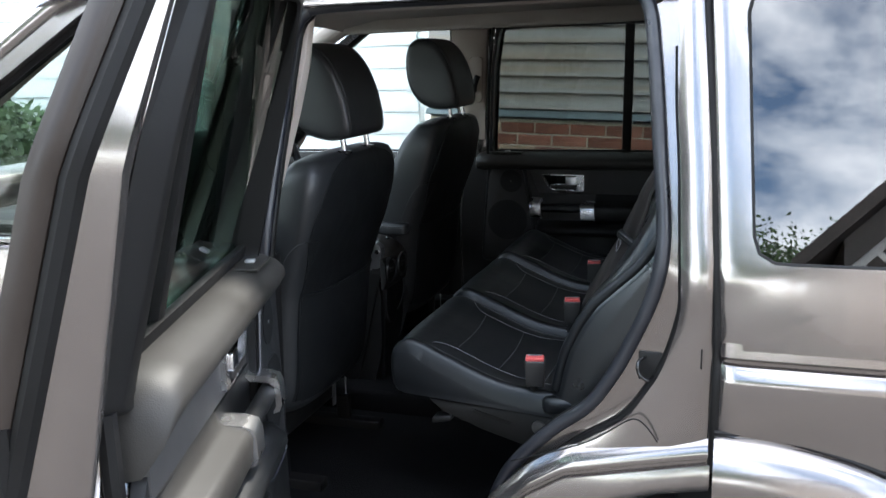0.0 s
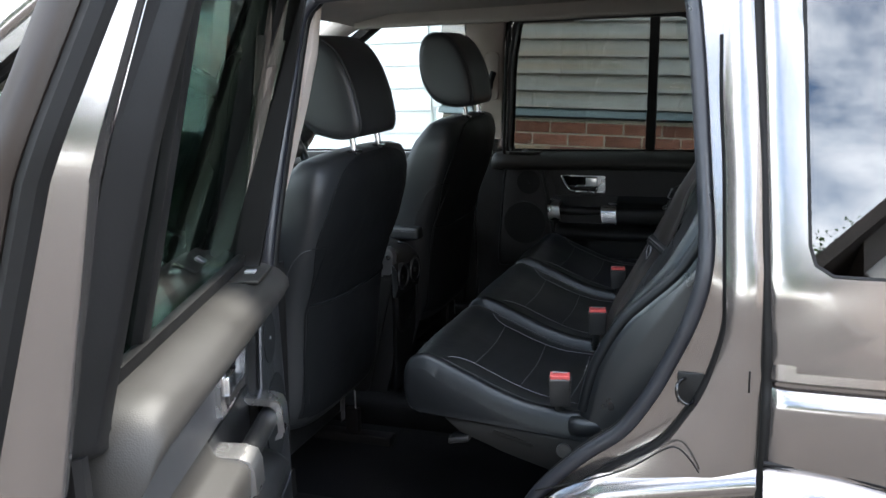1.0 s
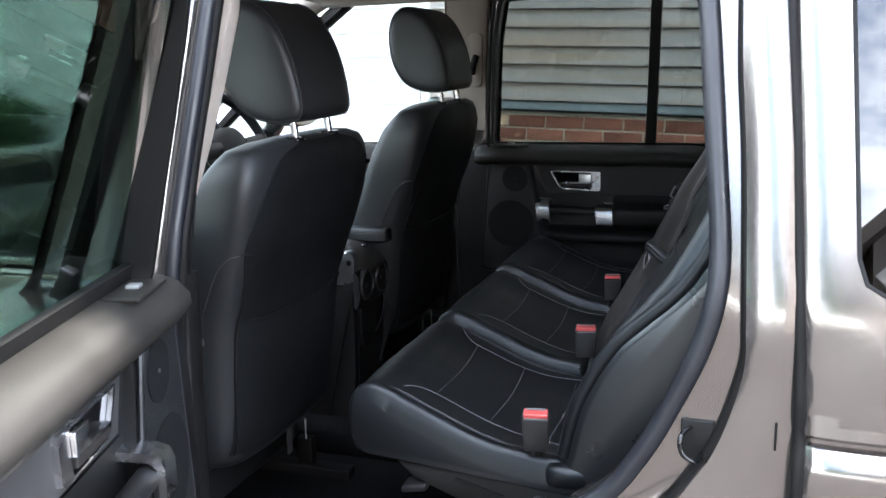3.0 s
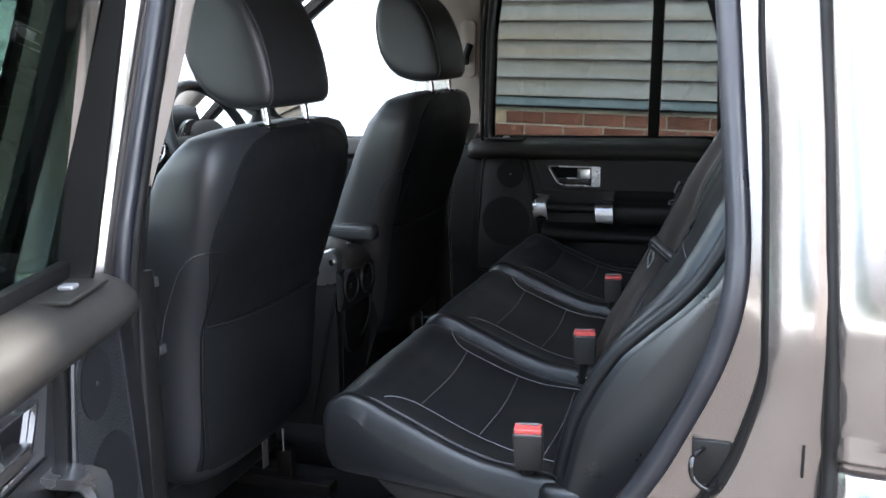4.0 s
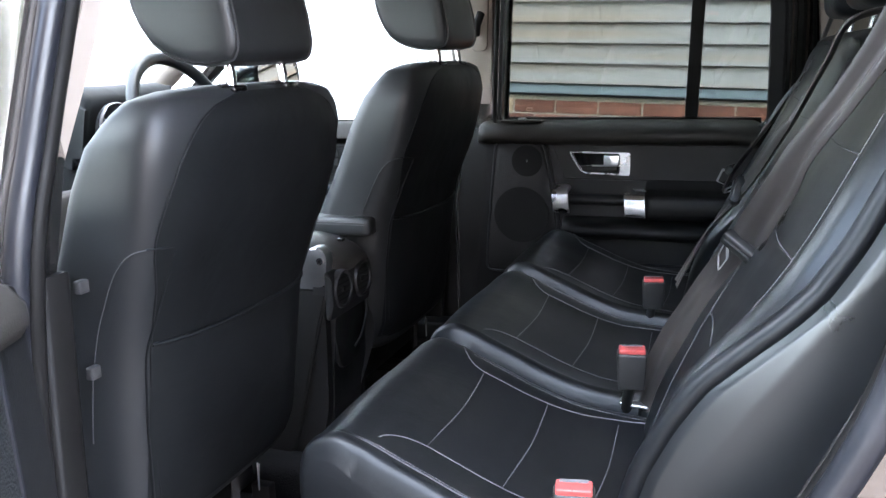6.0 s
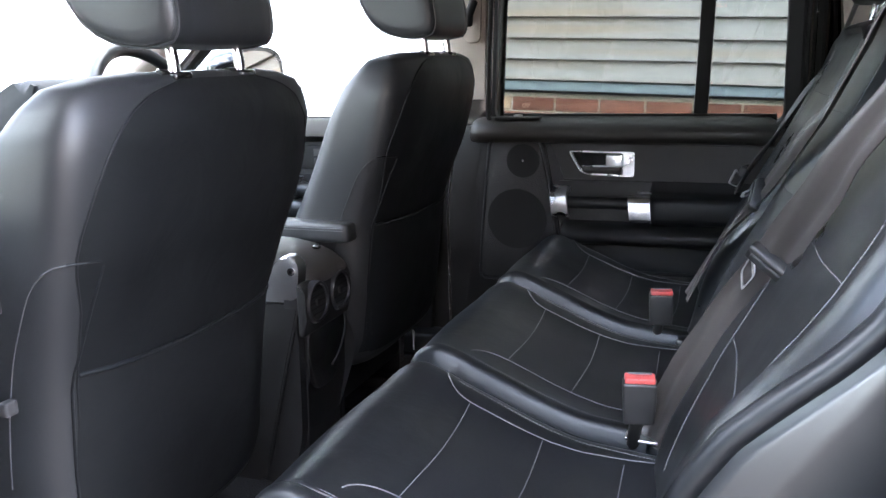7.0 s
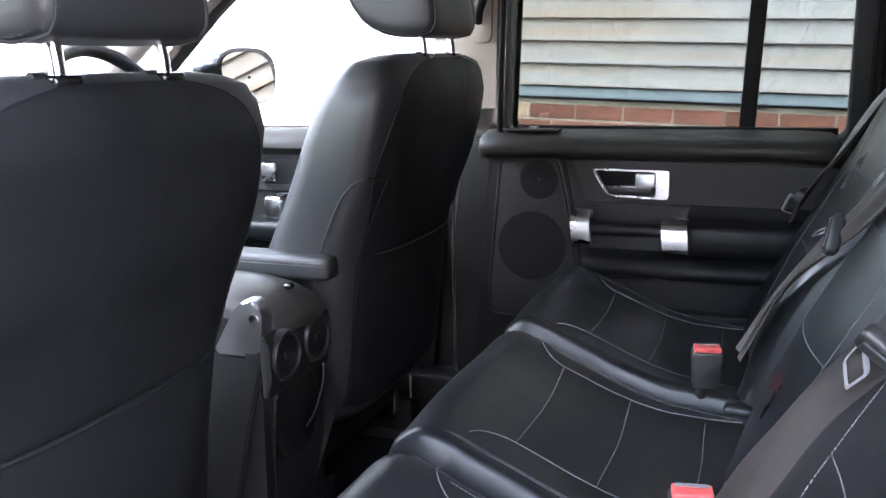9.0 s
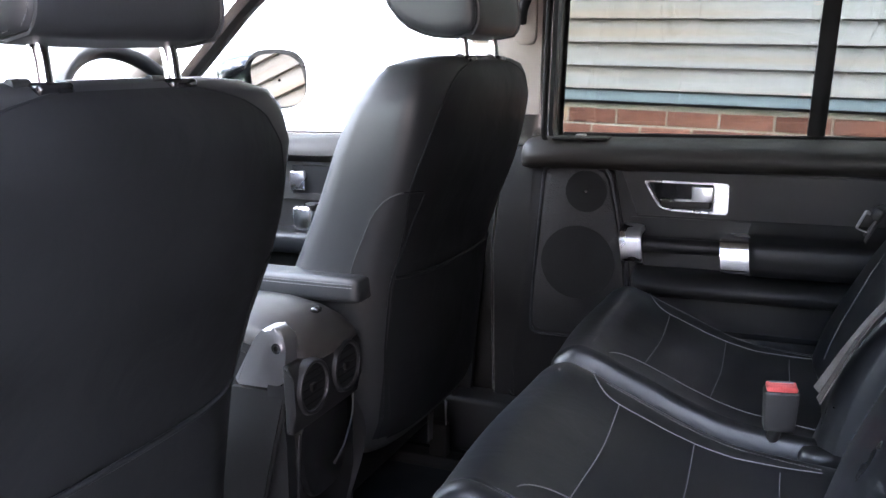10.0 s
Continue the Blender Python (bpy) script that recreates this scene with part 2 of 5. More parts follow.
# ---- mesh helpers ----
def finish(bm, name, smooth=40):
    bmesh.ops.recalc_face_normals(bm, faces=bm.faces)
    me = bpy.data.meshes.new(name)
    bm.to_mesh(me)
    bm.free()
    if smooth:
        me.shade_smooth()
        me.set_sharp_from_angle(angle=radians(smooth))
    return me


def part(name, bm, material, parent=None, label="", smooth=50):
    me = finish(bm, name, smooth)
    me.materials.append(material)
    ob = new(name, me)
    if parent:
        ob.parent = parent
    return tagged(ob, label)


def thing(name, label, category, group="", kind=""):
    return tagged(new(name), label, category, group, kind)


def structure(name, bm, material, label, category, smooth=40):
    return tagged(part(name, bm, material, None, "", smooth), label, category, "", "structure")


def spline(points, n):
    """n points along a smooth curve through the given ones."""
    p = [Vector(q) for q in points]
    out = []
    for k in range(n):
        u = k / (n - 1) * (len(p) - 1)
        i = min(int(u), len(p) - 2)
        f = u - i
        a, b = p[i], p[i + 1]
        m0 = (b - p[i - 1]) / 2 if i else b - a
        m1 = (p[i + 2] - a) / 2 if i + 2 < len(p) else b - a
        out.append((2 * f**3 - 3 * f**2 + 1) * a + (f**3 - 2 * f**2 + f) * m0 + (3 * f**2 - 2 * f**3) * b + (f**3 - f**2) * m1)
    return out


def loft(bm, rings, closed=True, caps=True):
    rows = [[bm.verts.new(p) for p in ring] for ring in rings]
    n = len(rows[0])
    for a, b in zip(rows, rows[1:]):
        for i in range(n if closed else n - 1):
            j = (i + 1) % n
            bm.faces.new((a[i], a[j], b[j], b[i]))
    if caps and closed:
        bm.faces.new(rows[0])
        bm.faces.new(rows[-1][::-1])
    return bm


def box(x0, x1, y0, y1, z0, z1, bevel=0.0, bm=None):
    own = bm or bmesh.new()
    made = bmesh.ops.create_cube(own, size=1, matrix=Matrix.LocRotScale(((x0 + x1) / 2, (y0 + y1) / 2, (z0 + z1) / 2), None, (abs(x1 - x0), abs(y1 - y0), abs(z1 - z0))))
    if bevel:
        edges = {e for v in made["verts"] for e in v.link_edges}
        bmesh.ops.bevel(own, geom=list(edges), offset=bevel, segments=3, profile=0.5, affect="EDGES")
    return own


def tube(points, radius, n=8, bm=None, flat=1.0, closed=False):
    own = bm or bmesh.new()
    p = [Vector(q) for q in points]
    rings, up = [], None
    for i, q in enumerate(p):
        a = p[i - 1] if i or closed else p[0]
        b = p[(i + 1) % len(p)] if i + 1 < len(p) or closed else p[-1]
        d = (b - a).normalized()
        if up is None:
            up = d.cross(Vector((0.31, 0.2, 0.9))).normalized()
        up = (up - d * up.dot(d)).normalized()
        side = d.cross(up)
        rings.append([q + radius * (math.cos(w) * up + flat * math.sin(w) * side) for w in (2 * math.pi * k / n for k in range(n))])
    if closed:
        rings.append(rings[0])
    loft(own, rings, True, not closed)
    if closed:
        bmesh.ops.remove_doubles(own, verts=own.verts, dist=1e-6)
    return own


def prism(outline, y0, y1, bevel=0.0, segments=2):
    """A plate in the x-z plane, from y0 to y1."""
    bm = bmesh.new()
    a = [bm.verts.new((x, y0, z)) for x, z in outline]
    b = [bm.verts.new((x, y1, z)) for x, z in outline]
    n = len(outline)
    front, rear = bm.faces.new(a), bm.faces.new(b[::-1])
    for i in range(n):
        bm.faces.new((a[i], b[i], b[(i + 1) % n], a[(i + 1) % n]))
    if bevel:
        edges = list(set(front.edges) | set(rear.edges))
        bmesh.ops.bevel(bm, geom=edges, offset=bevel, segments=segments, profile=0.5, affect="EDGES")
    return bm


def ring_plate(outer, inner, y0, y1):
    """A plate in the x-z plane with a hole; both outlines have as many points."""
    bm = bmesh.new()
    rows = [[bm.verts.new((x, y, z)) for x, z in line] for line, y in ((outer, y0), (inner, y0), (inner, y1), (outer, y1))]
    n = len(outer)
    for a, b in zip(rows, rows[1:] + rows[:1]):
        for i in range(n):
            j = (i + 1) % n
            bm.faces.new((a[i], a[j], b[j], b[i]))
    return bm


def round_outline(points, n):
    """A closed outline through corner points, resampled evenly into n points along straight sides."""
    p = [Vector(q) for q in points]
    sides = [(p[(i + 1) % len(p)] - p[i]).length for i in range(len(p))]
    total, out = sum(sides), []
    for k in range(n):
        d, i = k / n * total, 0
        while d > sides[i]:
            d -= sides[i]
            i += 1
        out.append(tuple(p[i].lerp(p[(i + 1) % len(p)], d / sides[i])))
    return out


def fillet(points, radius, steps=4):
    """A closed 2D outline with its corners rounded."""
    out, n = [], len(points)
    for i in range(n):
        a, b, c = (Vector(points[(i + k - 1) % n]) for k in range(3))
        r = min(radius, (a - b).length * 0.45, (c - b).length * 0.45)
        s, e = b + (a - b).normalized() * r, b + (c - b).normalized() * r
        for k in range(steps + 1):
            f = k / steps
            out.append(tuple((1 - f) ** 2 * s + 2 * f * (1 - f) * b + f * f * e))
    return out


def bend(bm, move):
    for v in bm.verts:
        v.co = Vector(move(v.co))
    return bm


LEAN_IN = 0.26          # how far the glasshouse leans inwards per metre of height


def lean(s):
    """Leans what is above the waist inwards, on the side s."""
    return lambda c: (c.x, c.y - s * LEAN_IN * max(0.0, c.z - 1.22), c.z)


def mirrored(bm, s):
    for v in bm.verts:
        v.co.y *= s
    return bm


# ---- ground ----
ground = structure("ground", box(-60, 60, -60, 60, -0.1, 0.0), PAVING, "pinkish brown paved yard around the car", "ground", 0)

# ---- the car's shell ----
car = thing("car", "bronze grey metallic estate car with its rear door wide open", "car")

SEAL_REAR = [(0.260, 1.675), (0.273, 1.59), (0.283, 1.492), (0.292, 1.394), (0.301, 1.296), (0.299, 1.229), (0.281, 1.155), (0.243, 1.067), (0.213, 1.009),
             (0.171, 0.949), (0.106, 0.896), (0.039, 0.828), (0.003, 0.775), (-0.03, 0.68), (-0.045, 0.56)]
STEP_REAR = [(0.310, 1.70), (0.314, 1.60), (0.318, 1.50), (0.326, 1.403), (0.332, 1.28), (0.335, 1.2), (0.335, 1.147), (0.320, 1.083), (0.305, 1.04),
             (0.287, 1.006), (0.238, 0.935), (0.16, 0.88), (0.09, 0.82), (0.03, 0.74), (0.0, 0.56)]
SHUT_REAR = [(0.360, 1.72), (0.366, 1.62), (0.374, 1.53), (0.384, 1.407), (0.390, 1.30), (0.394, 1.217), (0.399, 1.12), (0.401, 1.06), (0.401, 0.99),
             (0.400, 0.93), (0.398, 0.862), (0.30, 0.845), (0.19, 0.80), (0.10, 0.73), (0.04, 0.56)]
SEAL_FRONT = [(-0.53, 0.56), (-0.53, 0.8), (-0.525, 1.0), (-0.500, 1.216), (-0.491, 1.351), (-0.475, 1.50), (-0.463, 1.62)]
SEAL_TOP = [(-0.455, 1.668), (-0.435, 1.694), (-0.39, 1.708), (-0.1, 1.712), (0.18, 1.709), (0.235, 1.703)]


def side_line(points, y, s):
    return [Vector((x, s * (y - LEAN_IN * max(0.0, z - 1.22)), z)) for x, z in points]


def body_side(s):
    """Painted jambs, pillars, quarter panel and wheel arch of one side."""
    # jamb behind the door opening: recessed flange, step, outer jamb
    a, c, d = (spline(side_line(pts, y, s), 60) for pts, y in ((SEAL_REAR, 0.885), (STEP_REAR, 0.885), (STEP_REAR, 0.925)))
    e = spline(side_line(SHUT_REAR, 0.932, s), 60)
    m = [(p + q) / 2 + Vector((0, s * 0.012, 0)) for p, q in zip(d, e)]
    f = [p + Vector((0, -s * 0.08, 0)) for p in e]
    inner = [p + Vector((0.0, -s * 0.06, 0)) for p in a]
    part("rear_jamb", loft(bmesh.new(), [inner, a, c, d, m, e, f], False), PAINT, car, "", 50)
    part("jamb_gasket", tube([p + Vector((0, s * 0.006, 0)) for p in c[4:]], 0.007), RUBBER, car)
    # seal round the door opening
    loop = SEAL_FRONT + SEAL_TOP + SEAL_REAR + [(-0.1, 0.545), (-0.45, 0.545)]
    part("door_seal", tube(spline(side_line(loop, 0.896, s), 150), 0.0135, 10, closed=True), SEAL, car, "bluish black rubber seal round the door opening")
    part("seal_lip", tube(spline(side_line(loop, 0.872, s), 150), 0.011, 8, closed=True), RUBBER, car)
    # quarter panel with its window
    top, zs = 1.79, [0.86, 0.95, 1.02, 1.040, 1.046, 1.051, 1.067, 1.070, 1.0725, 1.0785, 1.081, 1.086, 1.13]
    def skin(z):
        if z < 1.09:
            return float(np.interp(z, [0.86, 1.02, 1.040, 1.046, 1.051, 1.067, 1.070, 1.0725, 1.0785, 1.081, 1.086], [0.962, 0.966, 0.966, 0.9652, 0.9635, 0.9565, 0.954, 0.945, 0.945, 0.954, 0.957]))
        return 0.957 - max(0, min(z, 1.22) - 1.09) * 0.095 - LEAN_IN * max(0, z - 1.22)
    def shut(z):
        return float(np.interp(z, [0.86, 1.06, 1.217, 1.407, 1.62, 1.79], [0.401, 0.404, 0.398, 0.388, 0.370, 0.352]))
    rings = []
    for z in zs:
        x0 = shut(z)
        run = [(x0, 0.03), (x0, 0.014), (x0 + 0.004, 0.008), (x0 + 0.012, 0.004), (x0 + 0.03, 0.0015)] + [(0.46 + 0.1 * k, 0.0) for k in range(19)]
        rings.append([Vector((x, s * (skin(z) - d - (0.003 if z > 1.1 else 0.0) - 0.012 * max(0, (1.0 - z) / 0.14) ** 2), z)) for x, d in run])
    part("quarter_panel", loft(bmesh.new(), rings, False), PAINT, car, "glossy bronze grey rear quarter panel", 30)
    hole = fillet([(0.452, 1.246), (1.75, 1.246), (1.70, 1.70), (0.425, 1.70)], 0.045, 6)
    edge = [(0.4035, 1.10), (2.25, 1.10), (2.2, 1.79), (0.360, 1.79)]
    n = 112
    hole_r = round_outline(hole, n)
    mid = (1.05, 1.45)
    def ray_to_edge(p):
        best = None
        for i in range(4):
            a2, b2 = Vector(edge[i]), Vector(edge[(i + 1) % 4])
            d, o, g = Vector(p) - Vector(mid), Vector(mid), b2 - a2
            det = d.x * -g.y + g.x * d.y
            if abs(det) > 1e-9:
                r = a2 - o
                u, w = (r.x * -g.y + g.x * r.y) / det, (d.x * r.y - d.y * r.x) / det
                if u > 0 and -1e-6 <= w <= 1 + 1e-6 and (best is None or u < best):
                    best = u
        return tuple(Vector(mid) + (Vector(p) - Vector(mid)) * best)
    outer = [ray_to_edge(p) for p in hole_r]
    half = [tuple((Vector(p) + Vector(q)) / 2) for p, q in zip(outer, hole_r)]
    def toward(line, f):
        return [tuple(Vector(p).lerp(Vector(q), f)) for p, q in zip(line, hole_r)]
    sunk = {0: 0.0, 1: 0.0015, 2: 0.004, 3: 0.008, 4: 0.014, 5: 0.03}
    bm = bmesh.new()
    rows = [[bm.verts.new((x, y, z)) for x, z in line] for line, y in ((outer, 5.0), (outer, 4.0), (toward(outer, 0.02), 3.0), (toward(outer, 0.06), 2.0), (toward(outer, 0.15), 1.0), (half, 0.0), (toward(outer, 0.93), 0.0), (hole_r, 1.0), (hole_r, 5.0))]
    for r0, r1 in zip(rows, rows[1:]):
        for i in range(n):
            bm.faces.new((r0[i], r0[(i + 1) % n], r1[(i + 1) % n], r1[i]))
    for v in bm.verts:
        k = round(v.co.y)
        v.co.y = skin(v.co.z) - (sunk[k] if v.co.x < 0.43 or k == 5 else 0.0)
    bend(bm, lambda v: (v.x, s * v.y, v.z))
    part("pillar_panel", bm, PAINT, car, "bright reflecting painted pillar and window surround", 30)
    glass_bm = prism([tuple(p) for p in hole_r], 0.939, 0.935)
    part("quarter_window", bend(glass_bm, lambda v: (v.x, s * (v.y - LEAN_IN * max(0, v.z - 1.22)), v.z)), PRIVACY, car, "dark privacy glass mirroring the cloudy sky", 0)
    gasket = [Vector((x, s * (0.9408 - LEAN_IN * max(0, z - 1.22)), z)) for x, z in hole_r]
    part("window_gasket", tube(gasket, 0.0045, 6, closed=True), RUBBER, car)
    # shut-line rubber between the jamb and the outer panel
    part("shut_line_rubber", tube([Vector((shut(z) - 0.004, s * (skin(z) - 0.016), z)) for z in np.linspace(0.87, 1.78, 40)], 0.008), RUBBER, car)
    # broad flare over the rear wheel, and the flange that carries it on into the door opening
    cx, rings = 0.40, []
    for x in np.linspace(0.400, 1.02, 40):
        drop = 0.72 - math.sqrt(max(0.0, 0.72**2 - (x - 0.42) ** 2))
        steep = 1.0 + 1.6 * max(0.0, abs(x - 0.42) - 0.2)
        rings.append([Vector((x, s * y, 0.945 - drop - dz * steep)) for dz, y in ((0.0, 0.930), (0.0, 0.962), (0.002, 0.970), (0.010, 0.980), (0.030, 0.995), (0.055, 1.006), (0.085, 1.012), (0.110, 1.008), (0.120, 0.996), (0.122, 0.90))])
    part("wheel_arch", loft(bmesh.new(), rings, False), PAINT, car, "glossy flared arch mirroring the sky", 40)
    part("arch_gap", tube([r[1] + Vector((0, -s * 0.004, 0.004)) for r in rings], 0.004, 6), RUBBER, car)
    front_rings = []
    for x in np.linspace(-0.055, 0.394, 34):
        zr = float(np.interp(x, [-0.1, -0.014, 0.06, 0.133, 0.296, 0.395], [0.61, 0.735, 0.805, 0.852, 0.891, 0.914]))
        zb = float(np.interp(x, [-0.1, 0.0, 0.1, 0.223, 0.3, 0.397], [0.40, 0.58, 0.705, 0.781, 0.812, 0.832]))
        front_rings.append([Vector((x, s * y, z)) for z, y in ((zr + 0.022, 0.918), (zr + 0.012, 0.934), (zr + 0.002, 0.946), (zr - 0.010, 0.952), (zr - 0.018, 0.951), (zr - 0.022, 0.945), (zr - 0.027, 0.945), (zr - 0.031, 0.953),
                                                               ((zr + zb) / 2 - 0.02, 0.964), (zb + 0.012, 0.962), (zb + 0.003, 0.955), (zb, 0.945), (zb + 0.002, 0.82))])
    part("arch_flange", loft(bmesh.new(), front_rings, False), PAINT, car, "", 40)
    part("sealed_seam", tube(spline([Vector((x, s * y, z)) for x, y, z in ((0.03, 0.938, 0.838), (0.12, 0.942, 0.872), (0.19, 0.944, 0.905), (0.245, 0.944, 0.945), (0.268, 0.944, 0.952), (0.288, 0.944, 0.935), (0.303, 0.943, 0.912))], 24), 0.0016, 6), RUBBER, car)
    part("jamb_slot", mirrored(box(0.3725, 0.3755, 0.932, 0.9405, 1.056, 1.092, 0.001), s), RUBBER, car)
    part("wheel_well", loft(bmesh.new(), [[Vector((cx - 0.46 * math.cos(w), s * y, 0.38 + 0.455 * math.sin(w))) for w in np.linspace(0, math.pi, 25)] for y in (0.94, 0.62)], False), RUBBER, car)
    wheel = part("wheel", bend(mirrored(tube([(0, 0.70, 0), (0, 0.71, 0), (0, 0.90, 0), (0, 0.93, 0)], 0.25, 32), s), lambda v: (v.x + cx, v.y, v.z + 0.38)), STEEL, car)
    bm = bmesh.new()
    loft(bm, [[Vector((cx + r * math.cos(w), s * y, 0.38 + r * math.sin(w))) for w in (2 * math.pi * k / 40 for k in range(40))]
              for r, y in ((0.25, 0.70), (0.34, 0.69), (0.375, 0.72), (0.38, 0.80), (0.375, 0.90), (0.34, 0.935), (0.25, 0.93))], True, False)
    part("tyre", bm, TYRE, wheel)
    # sill below the door
    part("sill", box(-1.55, -0.02, s * 0.78, s * 0.945, 0.34, 0.535, 0.02), PAINT, car)
    # pillar between the doors: painted post, cream lining
    post = [(-0.53, 0.535), (-0.53, 1.0), (-0.505, 1.216), (-0.494, 1.357), (-0.467, 1.62), (-0.45, 1.71), (-0.52, 1.71), (-0.56, 1.45), (-0.60, 1.216), (-0.63, 1.0), (-0.63, 0.535)]
    part("door_post", bend(mirrored(prism(post, 0.864, 0.925, 0.022, 5), s), lean(s)), PAINT, car)
    lining = [(-0.545, 1.20), (-0.525, 1.26), (-0.509, 1.307), (-0.485, 1.40), (-0.464, 1.50), (-0.447, 1.60), (-0.437, 1.74), (-0.60, 1.74), (-0.615, 1.5), (-0.585, 1.20)] if s < 0 else [(-0.515, 1.20), (-0.503, 1.357), (-0.476, 1.60), (-0.45, 1.74), (-0.60, 1.74), (-0.615, 1.5), (-0.585, 1.20)]
    part("pillar_trim", bend(mirrored(prism(lining, 0.832, 0.862, 0.008, 3), s), lean(s)), CREAM, car, "cream plastic trim on the door pillar")
    low = [(-0.505, 1.20), (-0.535, 0.56), (-0.66, 0.56), (-0.59, 1.20)] if s < 0 else [(-0.515, 1.215), (-0.545, 0.55), (-0.70, 0.55), (-0.63, 1.215)]
    part("lower_pillar_trim", mirrored(prism(low, 0.815 if s < 0 else 0.775, 0.862, 0.010), s), RUBBER, car)
    guide = fillet([(-0.548, 1.43), (-0.505, 1.43), (-0.485, 1.60), (-0.538, 1.60)], 0.015)
    part("belt_guide_plate", bend(mirrored(prism(guide, 0.820, 0.833, 0.004), s), lean(s)), CREAM, car)
    part("belt_loop", bend(mirrored(tube([(-0.53, 0.815, 1.475), (-0.52, 0.80, 1.50), (-0.51, 0.815, 1.53)], 0.011), s), lean(s)), PLASTIC, car)
    # inner lining of the rear quarter
    part("quarter_trim", bend(mirrored(prism([(0.36, 1.20), (0.47, 1.20), (0.445, 1.75), (0.30, 1.75)], 0.80, 0.86), s), lean(s)), CREAM, car)
    part("cargo_trim", mirrored(box(0.33, 2.1, 0.76, 0.84, 0.55, 1.235, 0.01), s), PLASTIC, car)
    if s > 0:
        part("sill_trim", box(-1.62, 0.02, 0.70, 0.79, 0.53, 0.66, 0.012), PLASTIC, car)
    # edge of the roof above the doors
    part("cant_rail", bend(mirrored(prism([(-0.95, 1.705), (2.2, 1.705), (2.2, 1.80), (-0.90, 1.80)], 0.82, 0.935, 0.015), s), lean(s)), PAINT, car)
    part("rail_trim", bend(mirrored(prism([(-1.0, 1.70), (2.1, 1.70), (2.1, 1.76), (-1.0, 1.76)], 0.74, 0.82, 0.015), s), lean(s)), HEADLINER, car)


def front_corner(s):
    """Wing and wheel ahead of the front door."""
    wx = -2.36
    arch = [(wx - 0.43 * math.cos(w), 0.40 + 0.43 * math.sin(w)) for w in np.linspace(0.0, math.pi, 21)]
    part("front_wing", mirrored(prism([(-2.95, 0.40)] + arch + [(-1.80, 0.40), (-1.80, 1.12), (-2.90, 1.06)], 0.80, 0.94, 0.008), s), PAINT, car)
    wheel = part("wheel", bend(mirrored(tube([(0, 0.70, 0), (0, 0.71, 0), (0, 0.90, 0), (0, 0.915, 0)], 0.25, 32), s), lambda v: (v.x + wx, v.y, v.z + 0.38)), STEEL, car)
    rings = [[Vector((wx + r * math.cos(w), s * y, 0.38 + r * math.sin(w))) for w in (2 * math.pi * k / 40 for k in range(40))]
             for r, y in ((0.25, 0.70), (0.34, 0.69), (0.375, 0.72), (0.38, 0.80), (0.375, 0.89), (0.34, 0.92), (0.25, 0.915))]
    part("tyre", loft(bmesh.new(), rings, True, False), TYRE, wheel)


for side in (-1, 1):
    body_side(side)
    front_corner(side)

# roof, floor and ends
roof = bmesh.new()
rows = []
for k in range(15):
    f = -1 + 2 * k / 14
    rows.append([Vector((x, 0.845 * f, 1.845 - 0.05 * abs(f) ** 3 + dz)) for x, dz in ((-1.06, -0.06), (-0.93, -0.015), (0.0, 0.01), (1.5, 0.0), (2.3, -0.03))])
part("roof", loft(roof, rows, False), PAINT, car)
lin = bmesh.new()
rows = []
for k in range(15):
    f = -1 + 2 * k / 14
    rows.append([Vector((x, 0.75 * f, 1.765 - 0.03 * abs(f) ** 3 + dz)) for x, dz in ((-1.02, -0.035), (-0.85, -0.005), (0.0, 0.005), (1.5, 0.0), (2.2, -0.03))])
part("headliner", loft(lin, rows, False), HEADLINER, car, "cream fabric headliner")
part("carpet", box(-1.7, 2.1, -0.80, 0.80, 0.47, 0.53), CARPET, car, "black carpeted floor")
part("rear_floor", box(0.1, 2.1, -0.76, 0.76, 0.53, 0.78, 0.02), CARPET, car)
part("tunnel", bend(box(-1.7, -0.1, -0.13, 0.15, 0.52, 0.60, 0.02), lambda v: v), CARPET, car)
part("tailgate", box(2.1, 2.2, -0.85, 0.85, 0.5, 1.22, 0.02), PAINT, car)
part("tailgate_window", box(2.15, 2.16, -0.75, 0.75, 1.22, 1.75), PRIVACY, car)
part("bulkhead", box(-1.90, -1.85, -0.85, 0.85, 0.5, 1.15), PLASTIC, car)
part("bonnet", bend(box(-2.95, -1.88, -0.90, 0.90, 0.95, 1.275, 0.05), lambda v: (v.x, v.y, v.z - 0.08 * max(0.0, (-2.2 - v.x) / 0.75) ** 2)), PAINT, car)
part("front_bumper", box(-3.02, -2.90, -0.88, 0.88, 0.42, 0.98, 0.04), PAINT, car)
screen = bmesh.new()
loft(screen, [[Vector((x, y * w, z)) for y in np.linspace(-1, 1, 9)] for x, z, w in ((-1.92, 1.25, 0.84), (-1.48, 1.48, 0.78), (-1.06, 1.765, 0.71))], False)
part("windscreen", screen, CLEAR, car, "", 60)
for s in (-1, 1):
    part("screen_pillar", tube(spline([(-1.94, s * 0.86, 1.15), (-1.50, s * 0.80, 1.47), (-1.10, s * 0.745, 1.735), (-0.98, s * 0.73, 1.775)], 16), 0.032, 10), PAINT, car)
    part("screen_pillar_trim", tube(spline([(-1.86, s * 0.81, 1.17), (-1.45, s * 0.75, 1.47), (-1.07, s * 0.70, 1.72), (-0.92, s * 0.69, 1.74)], 16), 0.040, 10), CREAM, car)


